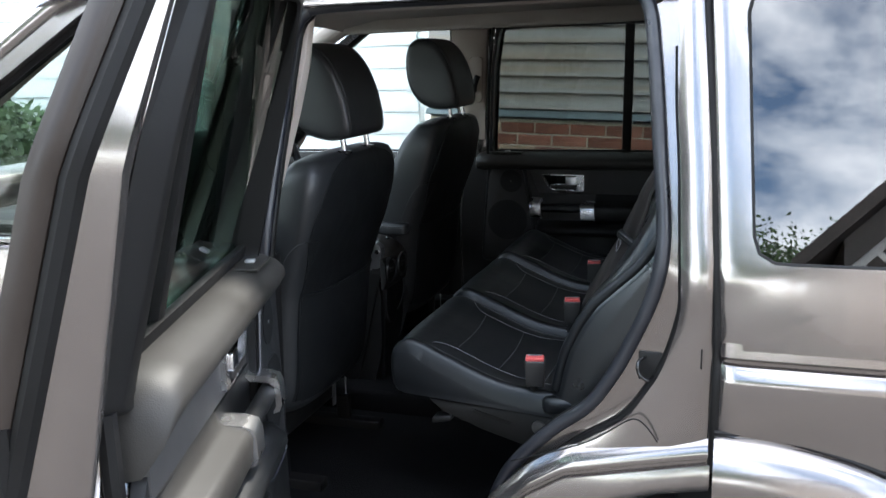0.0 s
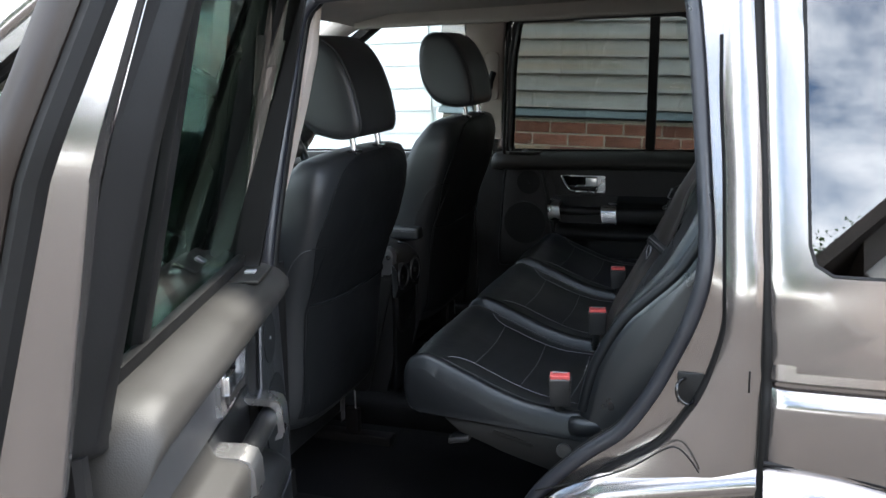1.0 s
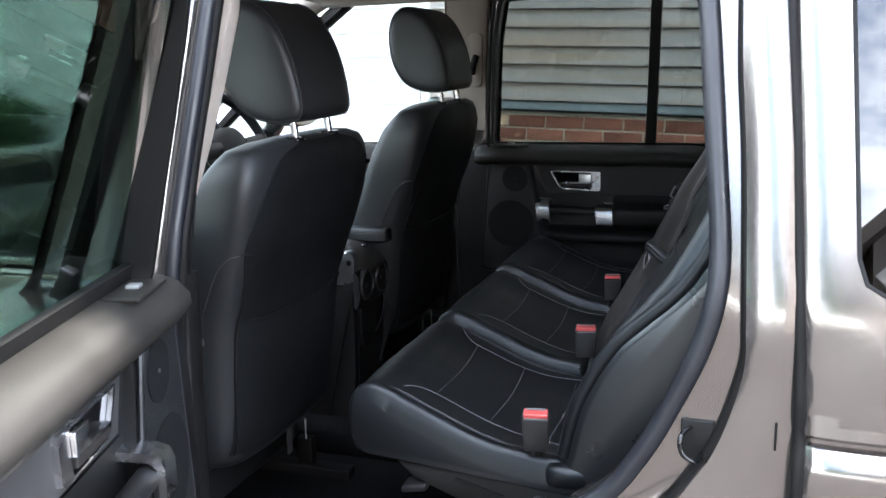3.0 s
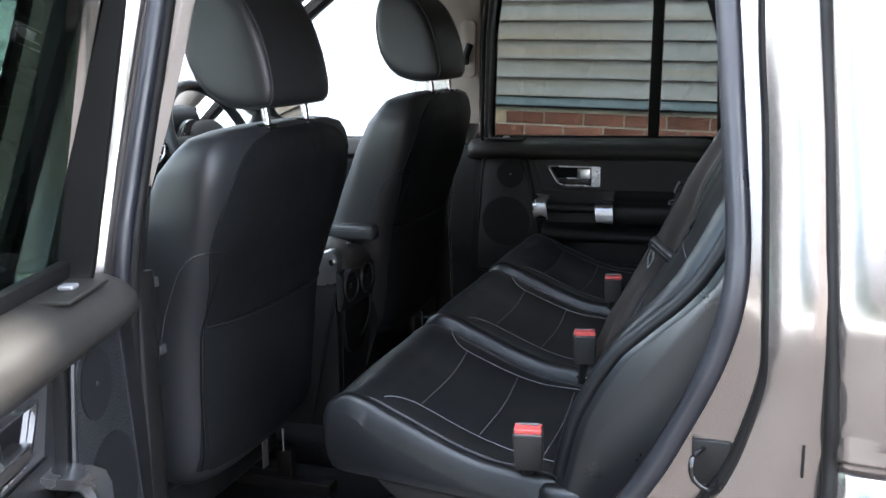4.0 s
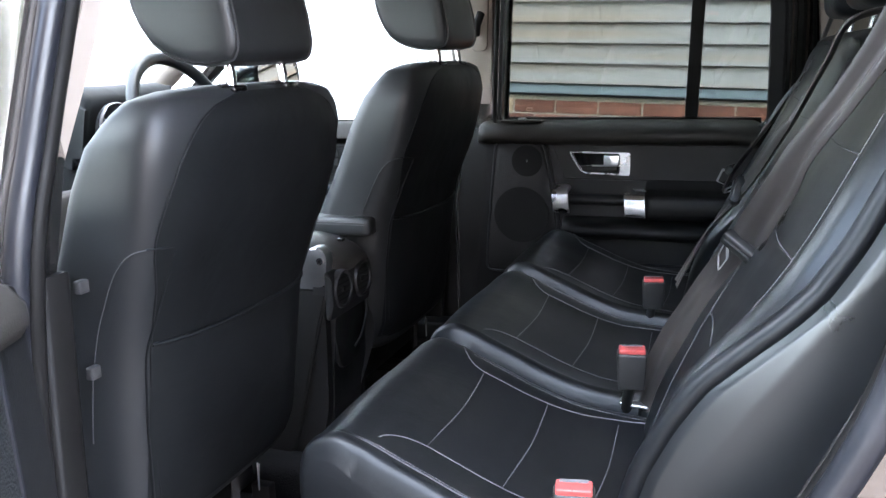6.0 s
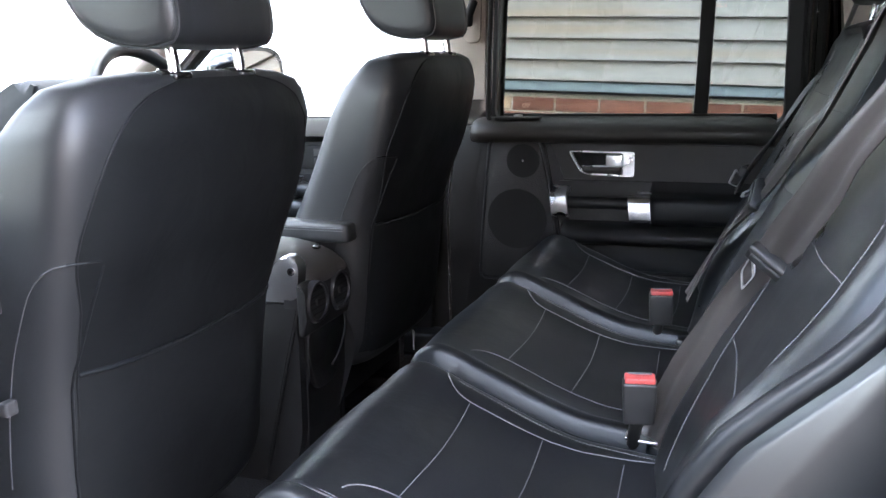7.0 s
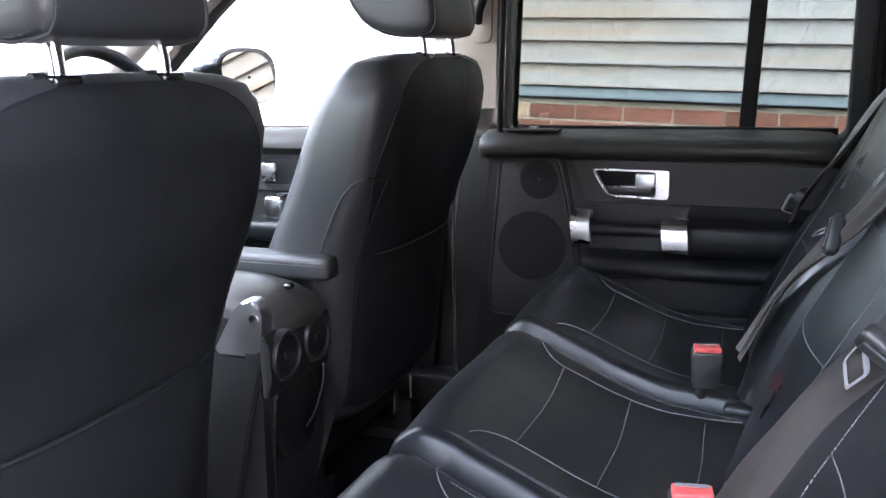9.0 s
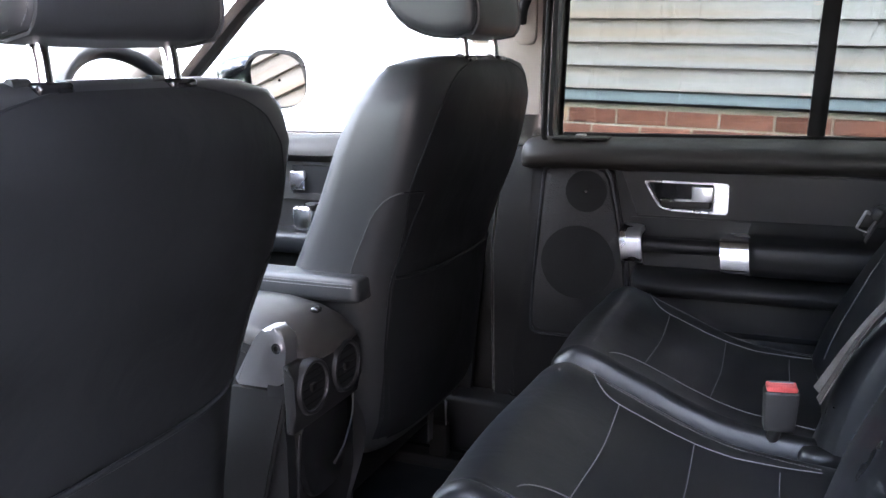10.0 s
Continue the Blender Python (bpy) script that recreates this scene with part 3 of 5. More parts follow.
# ---- rear doors ----
def window_frame_outline(grow, foot=1.228):
    """The window opening, grown most at the rear post and least at the front one."""
    g, f, t = grow, grow * 0.22, grow * 0.5
    return fillet([(-0.475 - f, 1.232 - g * 0.15), (0.222 + g, foot - g * 0.15), (0.216 + g, 1.52), (0.165 + g, 1.690 + t), (-0.40 - f, 1.704 + t), (-0.435 - f, 1.56)], 0.03, 4)


def rear_door(s):
    panel = fillet([(-0.575, 1.225), (-0.605, 1.0), (-0.605, 0.56), (0.0, 0.56), (0.03, 0.73), (0.10, 0.83), (0.19, 0.90), (0.275, 0.99), (0.312, 1.08), *(((0.316, 1.07), (0.272, 1.13), (0.24, 1.225)) if s < 0 else ((0.318, 1.16), (0.320, 1.223), (0.318, 1.225)))], 0.02, 3)
    near = s < 0
    def inset(d):
        return [(x - d * min(1.0, max(0.0, (x + 0.1) / 0.15)), z) for x, z in panel]
    shut = [[Vector((x, y, z)) for x, z in inset(d)] for d, y in ((
        (0.057, 0.772), (0.053, 0.780), (0.034, 0.796), (0.022, 0.800), (0.016, 0.806), (0.010, 0.875), (0.012, 0.931), (0.003, 0.935), (0.0, 0.966), (0.004, 0.970)) if near else (
        (0.057, 0.764), (0.053, 0.766), (0.038, 0.794), (0.036, 0.798), (0.028, 0.80), (0.026, 0.85), (0.006, 0.858), (0.0, 0.868), (0.0, 0.948), (0.004, 0.952)))]
    door = part("rear_door", mirrored(loft(bmesh.new(), shut), s), PAINT, car, "opened bronze rear door with a black trim panel" if s < 0 else "closed rear door with black and graphite trim")
    def add(name, bm, mat, label="", smooth=40):
        return part(name, mirrored(bm, s), mat, door, label, smooth)
    # window frame: painted outer ring, black inner ring
    foot = 1.09 if near else 1.228
    def depth(x, y):
        """The rear post stands further into the car than the front one."""
        return y if near else max(y, 0.790 - 0.045 * min(1.0, max(0.0, (x + 0.38) / 0.2)))
    def outer_lean(y, z):
        """The opened door's outer half leans in a little more than its inner half."""
        return y - (0.16 * max(0.0, z - 1.22) * min(1.0, max(0.0, (y - 0.80) / 0.04)) if near else 0.0)
    def rings(*steps, foot=foot, narrow=0.0):
        def slim(x, z, g):
            """Takes the rear post in towards its top."""
            return x - narrow * (g / 0.074) * min(1.0, max(0.0, (z - 1.22) / 0.45)) * (x > 0.1 and g < 0.078)
        return bend(loft(bmesh.new(), [[Vector((slim(x, z, g), depth(x, outer_lean(y, z)), z)) for x, z in window_frame_outline(g, foot)] for g, y in steps], True, False), lean(1))
    def round_frame(g, y, r):
        return bend(tube([Vector((x, outer_lean(y, z), z)) for x, z in window_frame_outline(g, foot)], r, 8, closed=True), lean(1))
    if near:
        add("window_frame", rings((0.0, 0.820), (0.066, 0.816), (0.074, 0.801), (0.080, 0.800), (0.083, 0.803), (0.087, 0.812), (0.089, 0.875), (0.082, 0.878), (0.082, 0.931), narrow=0.033), PAINT, "", 30)
        # painted outer rim, coloured dark for the reflection it should carry
        add("dark_frame_rim", rings((0.082, 0.905), (0.092, 0.908), (0.097, 0.915), (0.0985, 0.925), (0.0975, 0.936), (0.094, 0.944), (0.012, 0.942), narrow=0.033), DARK_RIM, "outer window rim with its dark reflection put into the colour", 30)
        # darker black than the far door's frame, to put shade into its colour
        add("inner_frame", rings((0.004, 0.83), (0.0, 0.772), (0.004, 0.767), (0.040, 0.766), (0.047, 0.768), (0.070, 0.794), (0.074, 0.798), (0.070, 0.82), foot=1.212, narrow=0.033), RUBBER, "black inner window frame", 40)
        add("frame_seal", round_frame(0.084, 0.891, 0.0165), RUBBER)
    else:
        add("window_frame", rings((0.040, 0.79), (0.041, 0.764), (0.045, 0.766), (0.060, 0.794), (0.062, 0.798), (0.070, 0.80), (0.072, 0.85), (0.092, 0.858), (0.098, 0.868), (0.097, 0.885), (0.07, 0.888), (0.012, 0.886)), PAINT, "", 30)
        add("inner_frame", rings((0.004, 0.83), (0.0, 0.752), (0.004, 0.747), (0.032, 0.745), (0.038, 0.750), (0.040, 0.79)), PLASTIC, "black inner window frame", 40)
        for y in (0.811, 0.838):
            add("frame_seal", round_frame(0.070, y, 0.0145), RUBBER)
        add("frame_gasket", round_frame(0.043, 0.757, 0.006), RUBBER)
    add("door_glass", bend(prism(window_frame_outline(0.012), 0.812, 0.816), lean(1)), DOORGLASS_DARK if near else DOORGLASS, "", 0)
    add("waist_seal", bend(prism([(-0.47, 1.228), (0.21, 1.224), (0.21, 1.262), (-0.465, 1.264)] if near else [(-0.45, 1.228), (0.21, 1.224), (0.21, 1.247), (-0.45, 1.250)], 0.792, 0.810, 0.004), lean(1)), RUBBER)
    bar = [(0.020, 1.21), (0.052, 1.21), (0.074, 1.70), (0.044, 1.70)]
    add("window_divider", bend(prism(bar, 0.80, 0.83, 0.004), lean(1)), RUBBER)
    card = [(x * 0.985 if x < 0 else x - 0.045 * min(1.0, x / 0.1), z - 0.004 if z > 1.2 else z + 0.004) for x, z in panel]
    add("door_card", prism(card, 0.756, 0.775, 0.003), PLASTIC, "black door lining")
    # soft ledge under the window
    sect = [(0.806, 1.240), (0.785, 1.2425), (0.755, 1.239), (0.730, 1.230), (0.714, 1.214), (0.712, 1.198), (0.722, 1.184), (0.750, 1.178), (0.806, 1.178)]
    rings = []
    for x, k, dz in ((-0.530, 0.45, -0.028), (-0.527, 0.72, -0.016), (-0.518, 0.88, -0.007), (-0.50, 0.97, -0.001), (-0.44, 1, 0), (-0.2, 1, 0), (0.0, 1, 0), (0.14, 1, 0),
                     (0.195, 0.99, -0.002), (0.226, 0.93, -0.012), (0.244, 0.78, -0.035), (0.250, 0.55, -0.06)):
        rings.append([Vector((x, 0.806 - (0.806 - y) * k, 1.178 + (z - 1.178) * (1 + dz * 9) + (dz if x > 0 else 0))) for y, z in sect])
    add("ledge", loft(bmesh.new(), rings), LEDGE, "dark soft-touch ledge along the window", 60)
    switch = add("switch_plate", box(-0.46, -0.345, 0.735, 0.785, 1.2385, 1.2438, 0.002), LEDGE)
    add("window_switch", box(-0.415, -0.395, 0.752, 0.770, 1.2435, 1.249, 0.002), SILVER)
    # speaker panel
    spk = fillet([(-0.498, 1.196), (-0.335, 1.192), (-0.318, 1.10), (-0.298, 0.98), (-0.285, 0.83), (-0.30, 0.70), (-0.56, 0.66), (-0.545, 0.80)], 0.02, 4)
    add("speaker_panel", prism(spk, 0.742, 0.80, 0.012, 3), PLASTIC)
    grl = fillet([(-0.468, 1.183), (-0.345, 1.180), (-0.328, 1.10), (-0.308, 0.98), (-0.302, 0.86), (-0.36, 0.83), (-0.50, 0.83), (-0.495, 0.92)], 0.02, 4)
    add("speaker_grille", prism(grl, 0.733, 0.745, 0.004), GRILLE, "fine dark speaker grille")
    add("grille_border", tube([Vector((x, 0.736, z)) for x, z in fillet([(-0.474, 1.188), (-0.340, 1.185), (-0.322, 1.10), (-0.302, 0.98), (-0.296, 0.85), (-0.36, 0.822), (-0.506, 0.822), (-0.50, 0.92)], 0.02, 4)], 0.0035, 6, closed=True), SEAL)
    for r, cx, cz in ((0.043, -0.385, 1.135), (0.078, -0.402, 0.985)):
        add("speaker_cone", tube([(cx, 0.7325, cz), (cx, 0.7305, cz)], r, 28), CONE)
    add("tweeter_dot", tube([(-0.385, 0.7305, 1.135), (-0.385, 0.729, 1.135)], 0.003, 8), CHROME)
    # graphite insert with the door handle
    end = 0.238 if near else 0.285
    ins = [(-0.318, 1.180), (end, 1.170), (end, 1.085), (-0.285, 1.088)]
    add("insert_panel", prism(ins, 0.752, 0.774 if near else 0.80, 0.003), SATIN, "graphite grey insert")
    outer = round_outline(fillet([(-0.273, 1.1605), (-0.109, 1.158), (-0.109, 1.097), (-0.225, 1.101), (-0.243, 1.108)], 0.008, 3), 60)
    inner = round_outline(fillet([(-0.2665, 1.1572), (-0.136, 1.1552), (-0.136, 1.1012), (-0.2235, 1.1042), (-0.2395, 1.1105)], 0.006, 3), 60)
    add("handle_bezel", ring_plate(outer, inner, 0.744, 0.756), CHROME, "satin chrome handle bezel", 30)
    add("handle_recess", prism(fillet([(-0.264, 1.157), (-0.136, 1.155), (-0.136, 1.102), (-0.236, 1.106)], 0.005), 0.7505, 0.7535), GLOSS_BLACK)
    add("handle_lever", box(-0.178, -0.137, 0.738, 0.748, 1.122, 1.152, 0.003), CHROME, "chrome door handle")
    add("handle_bar", box(-0.236, -0.142, 0.740, 0.750, 1.107, 1.121, 0.003), LID)
    add("handle_bar_edge", box(-0.238, -0.142, 0.739, 0.750, 1.1213, 1.1243, 0.001), CHROME)
    # pull grip with its two chrome brackets
    add("grip_recess", prism(fillet([(-0.30, 1.084), (0.27, 1.082), (0.27, 0.985), (-0.29, 0.985)], 0.01), 0.752, 0.80), PLASTIC)
    add("grip_bar", loft(bmesh.new(), [[Vector((x, 0.716 + 0.017 * math.cos(w) * k, 1.036 + 0.0145 * math.sin(w) * k)) for w in (2 * math.pi * i / 14 for i in range(14))]
                                      for x, k in ((-0.30, 0.9), (-0.29, 1), (-0.18, 1.0), (-0.07, 1.0), (-0.06, 0.9))]), PLASTIC, "leather pull grip")
    for x0, x1, z0, z1 in ((-0.309, -0.268, 1.004, 1.068), (-0.118, -0.066, 0.994, 1.058)):
        bm = bmesh.new()
        prof = [(0.765, z1 + 0.003), (0.715, z1), (0.698, z1 - 0.006), (0.692, z1 - 0.02), (0.690, z0 + 0.01), (0.694, z0), (0.705, z0 - 0.004), (0.705, z0), (0.700, z0 + 0.01), (0.702, z1 - 0.02), (0.712, z1 - 0.012), (0.765, z1 - 0.008)]
        loft(bm, [[Vector((x + 0.006 * (z1 - z) / (z1 - z0), y, z)) for y, z in prof] for x in (x0, x0 + 0.002, x1 - 0.002, x1)])
        add("chrome_bracket", bm, CHROME, "satin chrome grip bracket", 50)
    mid = [(0.80, 1.090), (0.756, 1.088), (0.750, 1.080), (0.746, 1.066), (0.736, 1.058), (0.710, 1.055), (0.700, 1.050), (0.695, 1.040), (0.697, 1.005), (0.704, 0.992), (0.72, 0.985), (0.80, 0.983)]
    # lighter tone on the opened door puts the daylight there into its colour
    add("door_armrest", loft(bmesh.new(), [[Vector((x, 0.80 - (0.80 - y) * k, z)) for y, z in mid] for x, k in ((-0.070, 0.9), (-0.064, 0.985), (-0.05, 1), (0.1, 1), (0.2, 0.97), (0.265, 0.80), (0.285, 0.6))]), LEDGE if near else PLASTIC, "", 50)
    # lower shelf and pocket
    shelf = [(0.80, 0.985), (0.74, 0.983), (0.700, 0.976), (0.684, 0.964), (0.682, 0.950), (0.692, 0.938), (0.73, 0.928), (0.80, 0.926)]
    add("arm_shelf", loft(bmesh.new(), [[Vector((x, 0.80 - (0.80 - y) * k, z)) for y, z in shelf] for x, k in ((-0.288, 0.6), (-0.28, 0.9), (-0.26, 1), (0.0, 1), (0.22, 1), (0.25, 0.85), (0.26, 0.6))]), PLASTIC, "", 60)
    low = fillet([(-0.30, 0.93), (0.25, 0.93), (0.18, 0.86), (0.08, 0.79), (0.01, 0.70), (-0.02, 0.60), (-0.57, 0.60), (-0.56, 0.68), (-0.30, 0.72)], 0.02, 3)
    add("lower_trim", prism(low, 0.752, 0.80, 0.010), PLASTIC, "black lower door trim")
    pocket = fillet([(-0.27, 0.86), (0.10, 0.86), (0.03, 0.78), (-0.03, 0.68), (-0.25, 0.66)], 0.03, 4)
    add("door_pocket", prism(pocket, 0.715, 0.76, 0.012, 3), PLASTIC)
    # hidden rear face of the trim
    cap = fillet([(0.235, 1.225), (0.262, 1.222), (0.256, 1.09), (0.222, 1.0), (0.15, 0.93), (0.20, 1.0)], 0.012, 3)
    if not near:
        add("end_cap", prism(cap, 0.755, 0.80, 0.010), PLASTIC)
    run = [(0.292, 1.215), (0.285, 1.08), (0.248, 0.99), (0.163, 0.90), (0.073, 0.83), (0.003, 0.73), (-0.025, 0.58)]
    def edge_tube(y, dx, r):
        return tube(spline([(x + dx, y, z) for x, z in run], 30), r)
    if near:
        add("door_edge_seal", edge_tube(0.891, 0.016, 0.0165), RUBBER)
        # door edge in the same tone, its shade put into the colour
        add("dark_edge_rim", edge_tube(0.921, 0.016, 0.0165), DARK_RIM)
        add("lining_seal", edge_tube(0.786, -0.022, 0.013), RUBBER)
    else:
        for y in (0.811, 0.838):
            add("door_edge_seal", edge_tube(y, 0.0, 0.0145), RUBBER)
    return door


rear_door(1)
near_door = rear_door(-1)
HINGE, OPEN = Vector((-0.637, -0.912, 1.20)), 72.0
near_door.matrix_basis = (Matrix.Translation(HINGE) @ Matrix.Rotation(radians(-OPEN), 4, "Z") @ Matrix.Rotation(radians(-1.0), 4, "X")
                          @ Matrix.Diagonal((0.92, 1, 1, 1)) @ Matrix.Translation(-HINGE))


# ---- front doors ----
def front_door(s):
    panel = fillet([(-0.612, 1.22), (-0.64, 1.0), (-0.64, 0.56), (-1.60, 0.56), (-1.76, 0.8), (-1.80, 1.17), (-1.72, 1.22)], 0.02, 3)
    door = part("front_door", mirrored(prism(panel, 0.80, 0.954, 0.008), s), PAINT, car)
    def add(name, bm, mat, label="", smooth=40):
        return part(name, mirrored(bm, s), mat, door, label, smooth)
    def opening(g):
        return fillet([(-0.625 + g * 0.9, 1.235 - g * 0.2), (-0.635 + g, 1.55), (-0.625 + g, 1.725 + g), (-0.93 - g * 0.4, 1.725 + g), (-1.25 - g * 0.7, 1.522 + g * 0.8), (-1.64 - g * 1.6, 1.235 - g * 0.2)], 0.025, 4)
    add("window_frame", bend(ring_plate(opening(0.048), opening(0.012), 0.918, 0.945), lean(1)), PAINT, "", 30)
    add("inner_frame", bend(ring_plate(opening(0.016), opening(0.0), 0.896, 0.916), lean(1)), RUBBER, "", 30)
    add("door_glass", bend(prism(opening(0.01), 0.903, 0.907), lean(1)), CLEAR, "", 0)
    sect = [(0.806, 1.236), (0.775, 1.240), (0.740, 1.232), (0.718, 1.212), (0.716, 1.195), (0.75, 1.176), (0.806, 1.176)]
    add("ledge", loft(bmesh.new(), [[Vector((x, y, z)) for y, z in sect] for x in (-1.6, -1.2, -0.8, -0.62)]), LEDGE, "", 60)
    add("insert_panel", prism([(-1.50, 1.176), (-0.62, 1.176), (-0.62, 1.085), (-1.48, 1.085)], 0.752, 0.80, 0.003), SATIN)
    add("trim_panel", prism([(-1.55, 1.09), (-0.62, 1.09), (-0.66, 0.60), (-1.55, 0.60)], 0.76, 0.80, 0.01), PLASTIC)
    add("arm_shelf", box(-1.35, -0.68, 0.66, 0.77, 0.97, 1.02, 0.018), LEATHER)
    add("switch_panel", box(-1.10, -0.90, 0.744, 0.756, 1.10, 1.168, 0.004), PLASTIC)
    add("handle_lever", box(-1.10, -1.06, 0.735, 0.748, 1.11, 1.155, 0.004), CHROME)
    for k in range(2):
        add("lock_button", box(-0.985, -0.962, 0.740, 0.746, 1.112 + 0.026 * k, 1.132 + 0.026 * k, 0.002), SATIN)
    for x in (-1.07, -0.92):
        add("chrome_bracket", box(x, x + 0.05, 0.69, 0.77, 1.02, 1.078, 0.008), CHROME)
    add("grip_bar", tube([(-1.06, 0.715, 1.045), (-0.88, 0.715, 1.045)], 0.02, 12), LEATHER)
    return door, add


for side in (1, -1):
    fdoor, fadd = front_door(side)
    rings = []
    for x, k in ((-1.50, 0.5), (-1.47, 0.8), (-1.42, 0.97), (-1.36, 1.0), (-1.345, 0.985)):
        rings.append([Vector((x, 1.075 + 0.155 * k * math.copysign(abs(math.cos(w)) ** 0.7, math.cos(w)), 1.362 + 0.084 * k * math.copysign(abs(math.sin(w)) ** 0.7, math.sin(w)))) for w in (2 * math.pi * i / 28 for i in range(28))])
    fadd("mirror_housing", loft(bmesh.new(), rings), GLOSS_BLACK, "dark gloss door mirror housing")
    face = [[Vector((-1.331 - 0.012 * k * math.copysign(abs(math.sin(w)) ** 0.7, math.sin(w)), 1.062 + 0.128 * k * math.copysign(abs(math.cos(w)) ** 0.7, math.cos(w)), 1.36 + 0.072 * k * math.copysign(abs(math.sin(w)) ** 0.7, math.sin(w)))) for w in (2 * math.pi * i / 28 for i in range(28))] for k in (1.0, 0.05)]
    fadd("mirror_glass", loft(bmesh.new(), face, True, False), MIRROR, "door mirror glass", 0)
    fadd("mirror_arm", tube(spline([(-1.42, 0.93, 1.25), (-1.42, 0.98, 1.28), (-1.42, 1.02, 1.31)], 8), 0.035, 10), GLOSS_BLACK)


# ---- seats ----
def stitch_line(points, parent, radius=0.0011, dash=0.0, thread=STITCH):
    """Thread lying on a surface: one continuous seam, or a row of short stitches."""
    if not dash:
        return part("stitching", tube(points, radius, 6), thread, parent)
    bm, run = bmesh.new(), [Vector(p) for p in points]
    for a, b in zip(run, run[1:]):
        n = max(1, int((b - a).length / dash))
        for k in range(n):
            tube([a.lerp(b, (k + 0.15) / n), a.lerp(b, (k + 0.8) / n)], radius, 5, bm)
    return part("stitching", bm, thread, parent)


def superellipse(cx, cy, z, hx, hy, power, n=40):
    out = []
    for i in range(n):
        w = 2 * math.pi * i / n
        c, s = math.cos(w), math.sin(w)
        out.append(Vector((cx + hx * math.copysign(abs(c) ** (2 / power), c), cy + hy * math.copysign(abs(s) ** (2 / power), s), z)))
    return out


def spline_xz(points, n):
    return [(q.x, q.z) for q in spline([(x, 0, z) for x, z in points], n)]


def front_seat(label):
    """Origin at the car's floor, under the middle of the head restraint's posts; faces -x."""
    seat = thing("front_seat", label, "car seat", "front seats")
    # z, x of the rear face, half depth, half width, squareness
    table = [(0.20, -0.125, 0.075, 0.19, 3.2), (0.225, -0.098, 0.10, 0.220, 3.3), (0.28, -0.082, 0.118, 0.233, 3.4), (0.40, -0.072, 0.122, 0.241, 3.4), (0.52, -0.055, 0.115, 0.244, 3.5),
             (0.60, -0.035, 0.100, 0.252, 4.0), (0.66, -0.014, 0.094, 0.257, 4.4), (0.73, 0.004, 0.086, 0.262, 4.8), (0.79, 0.016, 0.076, 0.261, 4.4), (0.825, 0.018, 0.064, 0.247, 3.8),
             (0.845, 0.014, 0.054, 0.228, 3.3), (0.855, 0.004, 0.040, 0.19, 3), (0.860, -0.006, 0.025, 0.13, 2.6)]
    cols = list(zip(*table))
    zs = np.concatenate([np.array([0.20, 0.208, 0.217]), np.linspace(0.225, 0.79, 22), np.array([0.805, 0.818, 0.829, 0.838, 0.845, 0.850, 0.8555, 0.860])])
    rings = []
    for z in zs:
        xb, hd, hw, p = (float(np.interp(z, cols[0], c)) for c in cols[1:])
        rings.append(superellipse(xb - hd, 0, z, hd, hw, p, 56))
    back = part("backrest", loft(bmesh.new(), rings), LIT_LEATHER, seat, "black leather backrest", 60)
    def on_back(y, z, out=0.001):
        xb, hd, hw, p = (float(np.interp(z, cols[0], c)) for c in cols[1:])
        f = max(0.0, 1 - (abs(y) / hw) ** p) ** (1 / p)
        return Vector((xb - hd + (hd + out) * f, y, z))
    def seam_at(z):
        return float(np.interp(z, [0.17, 0.60, 0.66, 0.70, 0.74, 0.77, 0.80, 0.82, 0.836, 0.845, 0.852], [0.80, 0.86, 0.915, 0.90, 0.86, 0.82, 0.765, 0.71, 0.62, 0.50, 0.36]))
    # stretched panel over the rear face, a pocket below it
    rows = []
    for z in np.concatenate([np.linspace(0.235, 0.76, 24), np.linspace(0.77, 0.852, 18)]):
        hw = float(np.interp(z, cols[0], cols[3])) * seam_at(z)
        swell = 0.007 * min(1.0, max(0.0, (z - 0.585) / 0.08)) * min(1.0, max(0.0, (0.852 - z) / 0.05))
        rows.append([on_back(y, z, 0.0025 + swell * (1 - (abs(y) / hw) ** 4)) for y in np.linspace(-hw, hw, 17)])
    part("back_panel", loft(bmesh.new(), rows, False), LEATHER_SOFT, seat, "matt black rear panel of the seat", 60)
    for sgn in (-1, 1):
        part("seam", tube([on_back(sgn * float(np.interp(z, cols[0], cols[3])) * seam_at(z), z, 0.002) for z in np.concatenate([np.linspace(0.235, 0.76, 24), np.linspace(0.77, 0.852, 18)])], 0.0014, 6), LEATHER_SOFT, seat)
        # curved seam on the flank, from the rear corner forwards and down
        flank = []
        for x, z in spline_xz([(-0.030, 0.662), (-0.055, 0.657), (-0.082, 0.632), (-0.105, 0.592), (-0.132, 0.535), (-0.150, 0.47), (-0.165, 0.38)], 30):
            xb, hd, hw, p = (float(np.interp(z, cols[0], c)) for c in cols[1:])
            u = min(0.999, abs((x - (xb - hd)) / hd))
            flank.append(Vector((x, sgn * (hw * (1 - u**p) ** (1 / p) + 0.001), z)))
        stitch_line(flank, seat, 0.0010, 0.0, STITCH_DARK)
    for sgn in (-1, 1):
        part("seam", tube([on_back(sgn * y, 0.655 + 0.007 * (y / 0.24) ** 2, 0.002) for y in np.linspace(0.205, 0.243, 8)], 0.0016, 6), LEATHER_SOFT, seat)
        part("seam", tube([on_back(sgn * float(np.interp(z, [0.20, 0.50, 0.655], [0.195, 0.212, 0.205])), z, 0.003) for z in np.linspace(0.24, 0.655, 20)], 0.0018, 6), LEATHER_SOFT, seat)
    pocket = []
    for z, out in ((0.24, 0.002), (0.27, 0.008), (0.36, 0.011), (0.46, 0.009), (0.505, 0.007), (0.517, 0.006)):
        hw = 0.206
